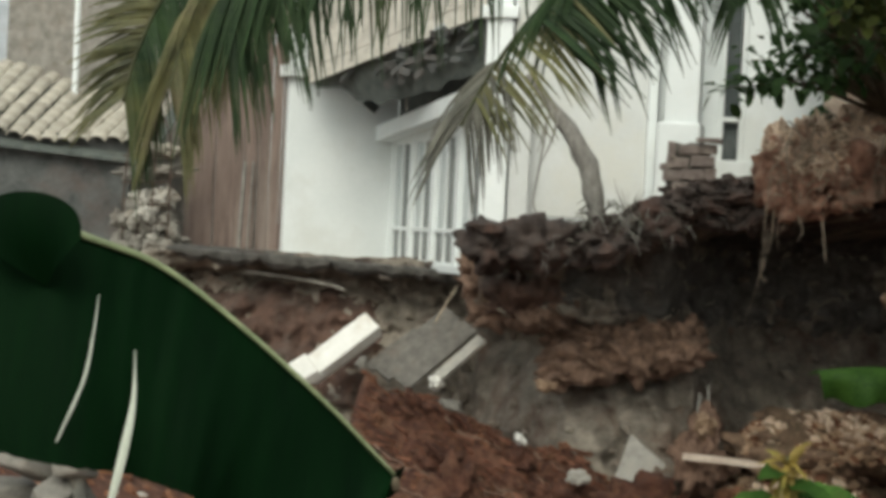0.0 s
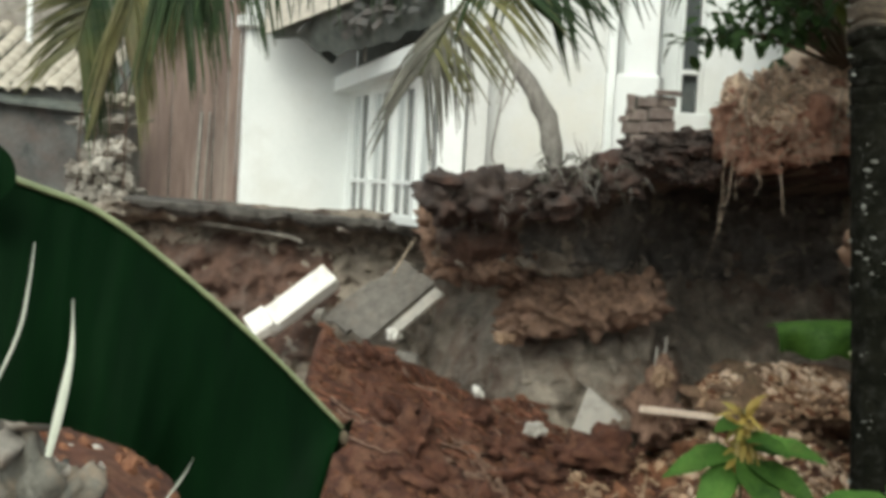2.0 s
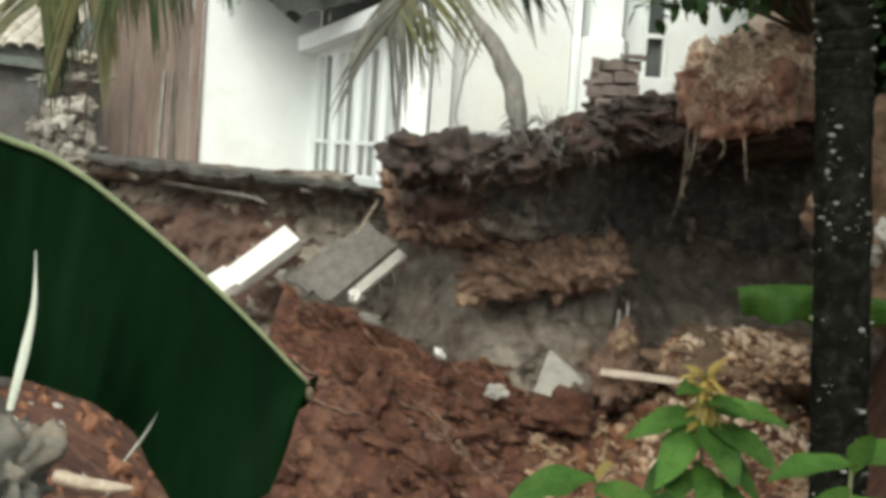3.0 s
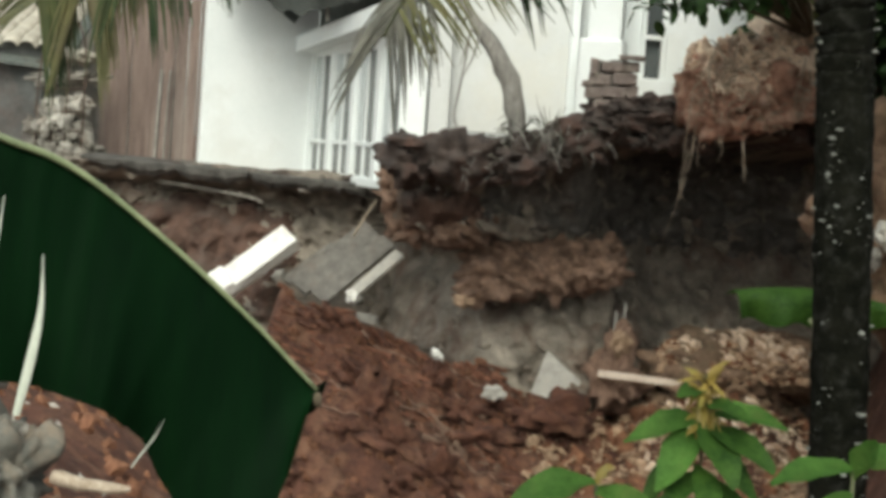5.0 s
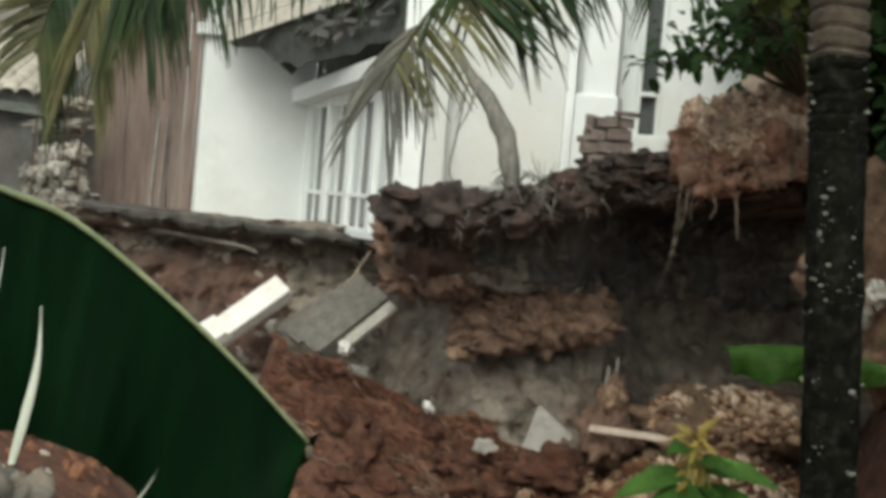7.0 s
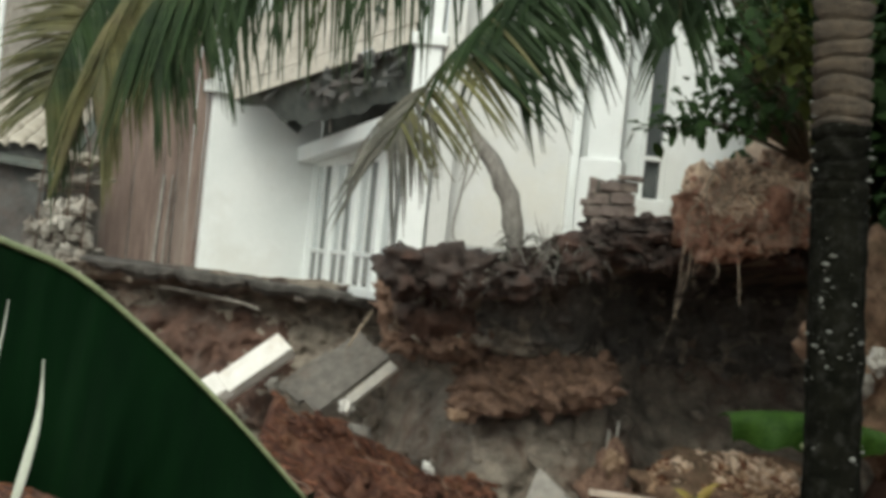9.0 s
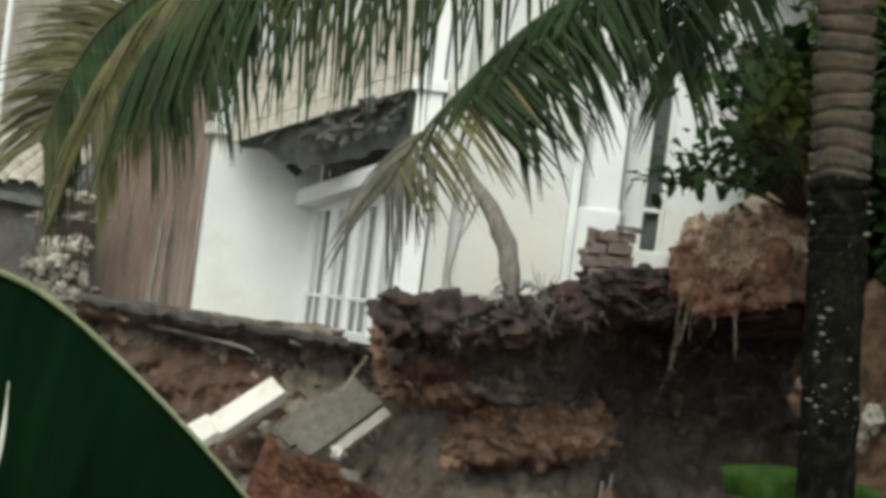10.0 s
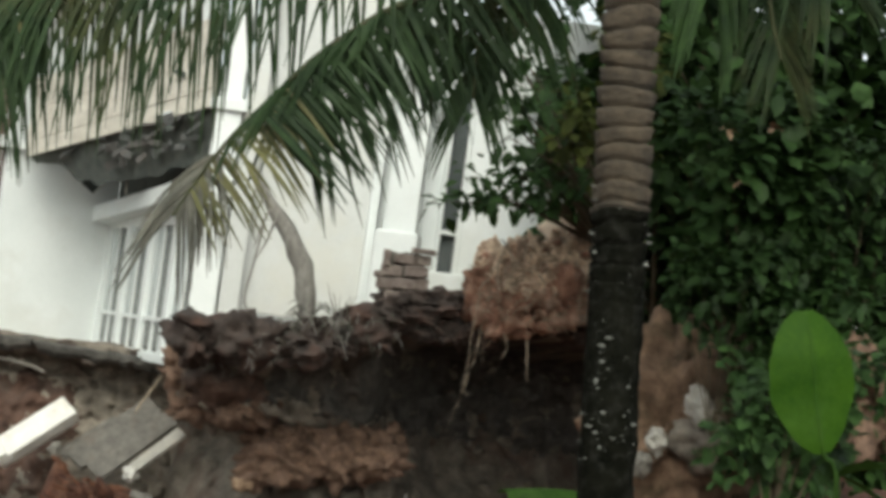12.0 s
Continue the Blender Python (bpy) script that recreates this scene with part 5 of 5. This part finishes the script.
# unseen crown fronds above and to the far side, added to cast shade below
for k, end in enumerate(((5.2, 9.2, 5.9), (4.7, 11.6, 5.9), (3.6, 7.4, 6.1), (5.0, 10.4, 7.0), (3.9, 12.6, 6.6))):
    e = Vector(end)
    frond(palm, [CROWN, CROWN.lerp(e, 0.35) + Vector((0, 0, 0.9)), CROWN.lerp(e, 0.7) + Vector((0, 0, 0.8)), e], 70, lambda s: 0.8, (-1, 1), FROND, 0.9, 0.3, 0.05, 0.12, 51 + k)


# ---- shrubs ----
def shrub(base, tips, leaves, size, material, label, clump=0.28, seed=1, name="shrub", category="shrub", stem=0.03, round_leaf=0.72, back=1.0):
    """A shrub: branches to the clumps given, and small leaves about each clump and along its branch."""
    rnd = random.Random(seed)
    ob = thing(name, base, label, category)
    root = Vector(base)
    crown = bmesh.new()
    for t in tips:
        t = Vector(t)
        mid = root.lerp(t, 0.5) + Vector((rnd.uniform(-0.15, 0.15), rnd.uniform(-0.1, 0.1), 0.15))
        c = spline([root, mid, t], 9)
        bm = bmesh.new()
        tube(bm, c, [stem * (1 - 0.8 * i / 8) for i in range(9)], 5)
        part("branch", bm, TWIG, ob, smooth=True)
        for k in range(leaves):
            u = rnd.random()
            r = clump * u ** 0.6
            a, h = rnd.uniform(0, 2 * math.pi), rnd.uniform(-1, 1)
            q = t + Vector((math.cos(a) * math.sqrt(1 - h * h) * r, math.sin(a) * math.sqrt(1 - h * h) * r * back, h * r * 0.85))
            if k % 7 == 0:
                q = c[rnd.randrange(4, 9)] + Vector((rnd.uniform(-0.1, 0.1), rnd.uniform(-0.1, 0.1), rnd.uniform(-0.1, 0.1)))
            way = (q - t).normalized() * 0.6 + Vector((rnd.uniform(-1, 1), rnd.uniform(-1.0, 0.4), rnd.uniform(-0.9, 0.5)))
            s = size * rnd.uniform(0.6, 1.25)
            leaf(crown, q, way, s, s * round_leaf, (rnd.uniform(-0.4, 0.4), rnd.uniform(-0.8, 0.1), 1), 0.15, 3)
    part("crown", crown, material, ob, normals=False, smooth=True)["kind"] = "stuff"
    return ob


def tips_in(n, lo, hi, seed):
    rnd = random.Random(seed)
    return [[rnd.uniform(a, b) for a, b in zip(lo, hi)] for _ in range(n)]


shrub((3.45, 16.2, 2.95), tips_in(15, (2.1, 14.8, 3.35), (2.75, 15.6, 5.0), 1) + [(2.0, 14.9, 3.08), (2.2, 14.9, 3.12), (2.45, 14.9, 3.18), (2.65, 14.9, 3.25), (1.95, 14.9, 3.3), (1.75, 15, 3.05)], 24, 0.13, LEAF_DARK, "dark shrub with round leaves above the root ball", 0.26, 2, back=0.6)
shrub((3.58, 14.6, 1.2), tips_in(12, (2.7, 14.2, 3.3), (3.4, 15.0, 5.0), 4), 40, 0.14, LEAF_OLIVE, "loose yellowish-green shrub behind the palm trunk", 0.3, 5, stem=0.014)
shrub((4.2, 13.2, 1.2), tips_in(20, (3.3, 12.6, 2.2), (4.7, 13.8, 4.1), 6), 110, 0.16, LEAF_DARK, "dense green shrub on the overgrown slope", 0.36, 7, stem=0.014)
shrub((5.0, 13.4, 1.5), tips_in(20, (4.2, 12.8, 2.0), (5.7, 14.0, 3.9), 8), 110, 0.14, LEAF_DARK, "dense dark-green shrub on the overgrown slope", 0.38, 9, stem=0.014)
shrub((5.4, 15.5, 1.8), tips_in(34, (3.5, 15.0, 3.2), (6.6, 16.4, 6.2), 10), 80, 0.24, LEAF_DARK, "tall dark thicket behind the slope", 0.5, 11, name="thicket", category="thicket")
shrub((6.2, 17.6, 1.8), tips_in(46, (3.4, 17.2, 2.5), (8.2, 19.0, 7.4), 12), 90, 0.36, LEAF_DARK, "tall dark tree crown behind the slope", 0.8, 13, name="tree", category="tree", stem=0.09)
shrub((4.7, 13.6, 1.0), tips_in(16, (4.25, 12.2, 1.0), (5.6, 13.0, 2.3), 14), 90, 0.12, LEAF_DARK, "low dark undergrowth on the slope", 0.32, 15, name="undergrowth", category="undergrowth", stem=0.01)
shrub((4.3, 12.6, 1.0), tips_in(12, (4.05, 12.3, 1.4), (4.7, 12.8, 2.9), 18), 60, 0.13, LEAF_DARK, "dark fern-like undergrowth beside the boulders", 0.26, 19, name="undergrowth", category="undergrowth", stem=0.005)
shrub((3.3, 9.4, 0.8), tips_in(10, (2.75, 8.8, 1.4), (3.7, 9.6, 2.0), 16), 40, 0.11, LEAF_DARK, "low leafy plant at the foot of the slope", 0.22, 17, name="undergrowth", category="undergrowth", stem=0.01)
shrub((4.2, 16.6, 1.8), tips_in(26, (3.6, 16.2, 2.5), (5.4, 17.2, 5.0), 20), 80, 0.24, LEAF_DARK, "dark thicket filling the corner by the house", 0.5, 21, name="thicket", category="thicket")
shrub((3.75, 12.5, 1.3), tips_in(14, (3.35, 12.2, 2.2), (4.25, 12.6, 2.8), 22), 70, 0.11, LEAF_DARK, "low dark bush above the pale boulders", 0.26, 23, stem=0.005)
shrub((4.1, 12.3, 0.9), tips_in(12, (3.75, 11.9, 1.0), (4.4, 12.3, 1.9), 24), 60, 0.11, LEAF_DARK, "low leafy weeds over the bare tan spur", 0.22, 25, name="undergrowth", category="undergrowth", stem=0.005)
# yellow seed-heads in the thicket
for k, p in enumerate(((3.6, 12.5, 3.7), (3.95, 12.5, 3.75), (3.75, 12.5, 3.3))):
    bm = bmesh.new()
    for q in range(5):
        leaf(bm, p, (random.uniform(-1, 1), -0.4, random.uniform(-0.6, 0.4)), 0.1, 0.06)
    solo("dead_leaf", bm, LITTER, "pale dead leaf caught in the shrub", "leaf", "dead leaves in the shrub", normals=False)


# ---- large-leaved plants ----
def big_leaf(bm, mid, half, sag=0.0, rows=24, waves=0.0, toward=(0, -1, 0)):
    """A broad blade about a curved midrib; half gives its half-width along it."""
    c = spline(mid, rows + 1)
    last = None
    for i in range(rows + 1):
        s = i / rows
        ahead = (c[min(i + 1, rows)] - c[max(i - 1, 0)]).normalized()
        side = ahead.cross(Vector(toward)).normalized()
        w = half(s)
        cur = []
        for k in (-1, -0.6, -0.25, 0, 0.25, 0.6, 1):
            p = c[i] + side * (k * w) + Vector(toward) * (-0.18 * abs(k) * w) + Vector((0, 0, -sag * k * k * w))
            p += Vector(toward) * (waves * math.sin(s * 40 + k) * abs(k))
            cur.append(bm.verts.new(p))
        if last:
            for k in range(6):
                bm.faces.new((last[k], last[k + 1], cur[k + 1], cur[k]))
        last = cur
    return c


young = thing("young_banana_plant", (2.8, 7.0, ground_z(2.8, 7.0)), "young banana plant with one upright bright leaf", "banana plant")
bm = bmesh.new()
c = big_leaf(bm, [(2.68, 7.0, 1.45), (2.62, 6.98, 1.64), (2.57, 6.97, 1.86), (2.53, 7.03, 2.06)], lambda s: 0.192 * math.sin(math.pi * (0.02 + 0.95 * s ** 1.06)) ** 0.6 * (1 + 0.07 * noise.noise(Vector((s * 6, 1, 0)))), waves=0.0025)
part("blade", bm, LEAF_BRIGHT, young, "bright green paddle-shaped blade", True, False)
bm = bmesh.new()
tube(bm, spline([(2.82, 7.02, ground_z(2.8, 7.0) - 0.05), (2.78, 7.02, 1.2), (2.68, 7.01, 1.45), (2.62, 7.02, 1.64), (2.57, 7.02, 1.86)], 14), [0.022 - 0.0018 * i for i in range(14)], 7)
part("stalk", bm, LEAF_MID, young, smooth=True)
bm = bmesh.new()
tube(bm, [q + Vector((0, -0.006, 0)) for q in c], [0.0032 - 0.0001 * i for i in range(len(c))], 6)
part("midrib", bm, LEAF_SEED, young, smooth=True)
for way in ((0.7, -0.2, 0.35), (0.5, -0.2, -0.2), (0.3, -0.6, 0.3)):
    bm = bmesh.new()
    leaf(bm, (2.76, 6.98, 1.36), way, 0.45, 0.16, droop=0.3, rows=7)
    part("blade", bm, LEAF_MID, young, smooth=True, normals=False)

fold = thing("fallen_banana_leaf", (2.4, 11.0, ground_z(2.4, 11.0)), "folded green banana leaf resting behind the palm", "banana leaf")
bm = bmesh.new()
n = 26
last = None
for i in range(n + 1):
    s = i / n
    x = 1.98 + 1.05 * s
    w = math.sin(math.pi * (0.1 + 0.85 * s)) ** 0.4
    top = 0.8 + 0.05 * math.sin(s * 3.5)
    cur = [bm.verts.new(p) for p in ((x, 11.5, top - 0.05), (x, 11.25, top + 0.0), (x, 11.0, top), (x + 0.01, 10.97 + 0.05 * math.sin(s * 16), top - 0.1 * w), (x + 0.04 * (1 - s) ** 3, 11.02 + 0.09 * math.sin(s * 16), top - 0.24 * math.sin(math.pi * (0.09 + 0.85 * s)) ** 0.25 + 0.02 * math.sin(s * 21)))]
    if last:
        for k in range(4):
            bm.faces.new((last[k], last[k + 1], cur[k + 1], cur[k]))
    last = cur
part("blade", bm, LEAF_MID, fold, smooth=True)
bm = bmesh.new()
tube(bm, spline([(2.62, 11.1, ground_z(2.6, 11) - 0.05), (2.58, 11.05, 0.2), (2.45, 11.1, 0.7), (2.1, 11.2, 0.74)], 12), 0.018, 6)
part("stalk", bm, BANANA_RIB, fold, smooth=True)


def seedling(base, height, leaves, label, seed, stem_top=None):
    rnd = random.Random(seed)
    ob = thing("seedling", base, label, "seedling", "seedlings on the near slope")
    root = Vector(base)
    top = Vector(stem_top) if stem_top else root + Vector((0.05, 0, height))
    bm = bmesh.new()
    tube(bm, spline([root, root.lerp(top, 0.5) + Vector((0.04, 0, 0)), top], 10), [0.014 - 0.0008 * i for i in range(10)], 6)
    part("stem", bm, RACHIS, ob, smooth=True)
    for at, way, long, wide, m in leaves:
        bm = bmesh.new()
        b0 = root.lerp(top, at)
        leaf(bm, b0, way, long, wide, (0, -0.6, 1), 0.28, 8, 0.12)
        part("leaf", bm, m, ob, smooth=True, normals=False)
    return ob


Y, G, M_ = LEAF_YELLOW, LEAF_SEED, LEAF_MID
plume = random.Random(77)
PLUME = tuple((plume.uniform(0.89, 1.0), (plume.uniform(-0.5, 0.6), plume.uniform(-0.5, 0.1), plume.uniform(-1.0, 0.9)), plume.uniform(0.08, 0.19), plume.uniform(0.022, 0.042), Y) for _ in range(64))
seedling((1.24, 8.0, ground_z(1.24, 8.0)), 2.0, PLUME + (
    (0.96, (-0.5, -0.7, 0.25), 0.3, 0.1, M_), (0.94, (0.5, -0.8, 0.1), 0.34, 0.12, M_), (0.8, (0.2, -0.8, -0.4), 0.34, 0.14, M_), (0.78, (-0.5, -0.8, -0.2), 0.34, 0.13, M_), (0.76, (0.8, -0.5, -0.1), 0.34, 0.13, M_),
    (0.92, (0.9, -0.3, 0.15), 0.42, 0.15, G), (0.9, (-0.95, -0.3, -0.02), 0.4, 0.16, G), (0.89, (0.8, -0.5, -0.15), 0.4, 0.17, M_), (0.9, (0.4, -0.8, -0.5), 0.36, 0.18, M_), (0.88, (-0.6, -0.6, -0.5), 0.36, 0.18, G), (0.86, (0.9, -0.4, -0.6), 0.36, 0.16, M_), (0.84, (-0.85, -0.3, -0.6), 0.34, 0.16, M_)), "green seedling with a yellow crown of young leaves", 1, (1.32, 8.0, 0.61))
seedling((0.8, 7.2, ground_z(0.8, 7.2)), 1.6, ((1.0, (-0.9, -0.3, 0.05), 0.4, 0.17, G), (1.0, (0.4, -0.4, 0.7), 0.16, 0.1, Y), (0.98, (0.9, -0.4, 0.0), 0.34, 0.15, G), (0.95, (0.1, -0.9, -0.3), 0.34, 0.16, M_), (0.9, (0.8, -0.3, -0.5), 0.34, 0.16, M_)), "green seedling with drooping leaves", 2, (0.74, 7.2, 0.2))
seedling((1.5, 6.0, ground_z(1.5, 6.0)), 1.6, ((1.0, (-0.9, -0.3, 0.1), 0.34, 0.12, G), (1.0, (0.8, -0.3, 0.5), 0.32, 0.13, G), (0.98, (0.2, -0.4, 0.9), 0.26, 0.1, G), (0.95, (-0.7, -0.5, -0.4), 0.3, 0.12, M_), (0.93, (0.8, -0.3, -0.2), 0.34, 0.13, G), (0.9, (-0.4, -0.7, -0.5), 0.3, 0.13, M_), (0.88, (0.6, -0.5, -0.6), 0.3, 0.12, G)), "bright green seedling with narrow upturned leaves", 3, (1.55, 6.0, 0.55))
seedling((1.2, 7.0, ground_z(1.2, 7.0)), 1.4, ((1.0, (-0.7, -0.3, 0.4), 0.26, 0.12, M_), (1.0, (0.7, -0.3, 0.4), 0.26, 0.12, M_), (0.96, (0.0, -0.7, 0.0), 0.3, 0.13, M_), (0.92, (-0.7, -0.5, -0.4), 0.3, 0.13, M_), (0.9, (0.7, -0.5, -0.3), 0.3, 0.13, G)), "leafy mid-green seedling on the slope", 4, (1.14, 7.0, 0.12))

# ---- the near banana leaf ----
banana = thing("banana_plant", (-1.45, 2.2, ground_z(-1.45, 2.2)), "banana plant with one broad torn dark-green leaf", "banana plant")
MID = [(-1.05, 2.3, 1.65), (-0.85, 2.35, 1.63), (-0.65, 2.4, 1.57), (-0.55, 2.45, 1.53), (-0.43, 2.5, 1.44), (-0.3, 2.55, 1.325), (-0.186, 2.6, 1.208)]
HEM = ((-1.1, -1.1, 1.27), (-0.67, -0.68, 1.215), (-0.59, -0.61, 1.21), (-0.45, -0.49, 1.185), (-0.33, -0.43, 1.14), (-0.295, -0.405, 1.09), (-0.25, -0.36, 1.03), (-0.215, -0.29, 1.02), (-0.196, -0.215, 1.07), (-0.186, -0.192, 1.16), (-0.178, -0.184, 1.21))


def hem_at(x):
    """The blade's lower edge below the midrib's point x."""
    rows = [h for h in HEM if h[0] <= x] or [HEM[0]]
    k = min(HEM.index(rows[-1]), len(HEM) - 2)
    a, b = HEM[k], HEM[k + 1]
    t = min(max((x - a[0]) / (b[0] - a[0]), 0.0), 1.0)
    return a[1] + (b[1] - a[1]) * t, a[2] + (b[2] - a[2]) * t


c = spline(MID, 121)
bm = bmesh.new()
last = None
for i in range(121):
    s = i / 120
    ahead = (c[min(i + 1, 120)] - c[max(i - 1, 0)]).normalized()
    hem = hem_at(c[i].x)
    cur = []
    for k in range(17):
        e = k / 16
        far = (c[i].y - 0.09) / 2.45
        foot = Vector((hem[0] * far, c[i].y, 1.6 + (hem[1] - 1.6) * far + 0.004 * noise.noise(Vector((s * 60, 0, 5)))))
        p = c[i].lerp(foot, e) + Vector((0, -0.09 * math.sin(e * 1.57) + 0.012 * e * math.sin(s * 17) + 0.005 * noise.noise(Vector((s * 22, e * 0.7, 2))), 0))
        cur.append(bm.verts.new(p))
    if last:
        for k in range(16):
            bm.faces.new((last[k], last[k + 1], cur[k + 1], cur[k]))
    last = cur
blade = part("blade", bm, BANANA, banana, "green blade hanging from its midrib, coloured dark as backlit", True)
bm = bmesh.new()
last = None
for i in range(60):
    s = i / 59
    p = c[int(s * 118)]
    w = 0.2 * max(0.0, 1 - s ** 5) ** 0.5
    cur = [bm.verts.new(p + Vector((0.02 * e, 0.02 + 0.12 * e, -w * e - 0.012))) for e in (0, 0.35, 0.7, 1)]
    if last:
        for k in range(3):
            bm.faces.new((last[k], last[k + 1], cur[k + 1], cur[k]))
    last = cur
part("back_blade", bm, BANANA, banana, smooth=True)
bm = bmesh.new()
tube(bm, [q + Vector((0.002, -0.006, 0.004)) for q in c[::3]], [0.0068 - 0.0034 * i / 40 for i in range(41)], 8)
part("midrib", bm, BANANA_RIB, banana, "pale green midrib", True)
bm = bmesh.new()
rock(bm, c[-1] + Vector((0.006, -0.01, -0.012)), (0.014, 0.012, 0.026), 2.0, 2, 0.4)
part("withered_tip", bm, TWIG, banana, "dark withered tip", True)
for pts, wide in (([(-0.605, 2.3, 1.495), (-0.608, 2.29, 1.44), (-0.618, 2.285, 1.37), (-0.652, 2.28, 1.28)], 0.0055), ([(-0.555, 2.33, 1.415), (-0.553, 2.325, 1.34), (-0.562, 2.32, 1.27), (-0.578, 2.32, 1.19)], 0.014), ([(-0.385, 2.41, 1.185), (-0.4, 2.41, 1.155), (-0.43, 2.41, 1.11)], 0.004)):
    q = spline(pts, 14)
    bm = bmesh.new()
    last = None
    for i, p in enumerate(q):
        w = wide * math.sin(math.pi * (0.03 + 0.72 * (i / 13) ** 1.3)) * 0.5
        cur = [bm.verts.new(p + Vector((w * e, -0.006 * (1 - e * e) - 0.02, 0))) for e in (-1, 0, 1)]
        if last:
            for k in range(2):
                bm.faces.new((last[k], last[k + 1], cur[k + 1], cur[k]))
        last = cur
    part("torn_strip", bm, BANANA_TEAR, banana, "pale curled edge of a tear in the blade", True)
bm = bmesh.new()
last = None
for i in range(22):
    a = math.pi * (0.0 + 1.0 * i / 21)
    rim = Vector((-0.715 - 0.08 * math.cos(a), 2.3, 1.575 + 0.066 * math.sin(a) ** 0.7))
    foot = Vector((-0.7, 2.36, 1.5))
    cur = [bm.verts.new(rim.lerp(foot, e) + Vector((0, -0.05 * math.sin(math.pi * (0.15 + 0.7 * e)), 0))) for e in (0, 0.08, 0.3, 0.6, 1)]
    if last:
        for k in range(4):
            bm.faces.new((last[k], last[k + 1], cur[k + 1], cur[k]))
    last = cur
bmesh.ops.remove_doubles(bm, verts=bm.verts, dist=1e-4)
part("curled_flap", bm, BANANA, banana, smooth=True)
bm = bmesh.new()
tube(bm, spline([(-1.45, 2.2, ground_z(-1.45, 2.2) - 0.1), (-1.42, 2.2, 0.8), (-1.3, 2.24, 1.5), (-1.05, 2.3, 1.66)], 16), [0.09 - 0.005 * i for i in range(16)], 10)
part("stem", bm, RACHIS, banana, smooth=True)
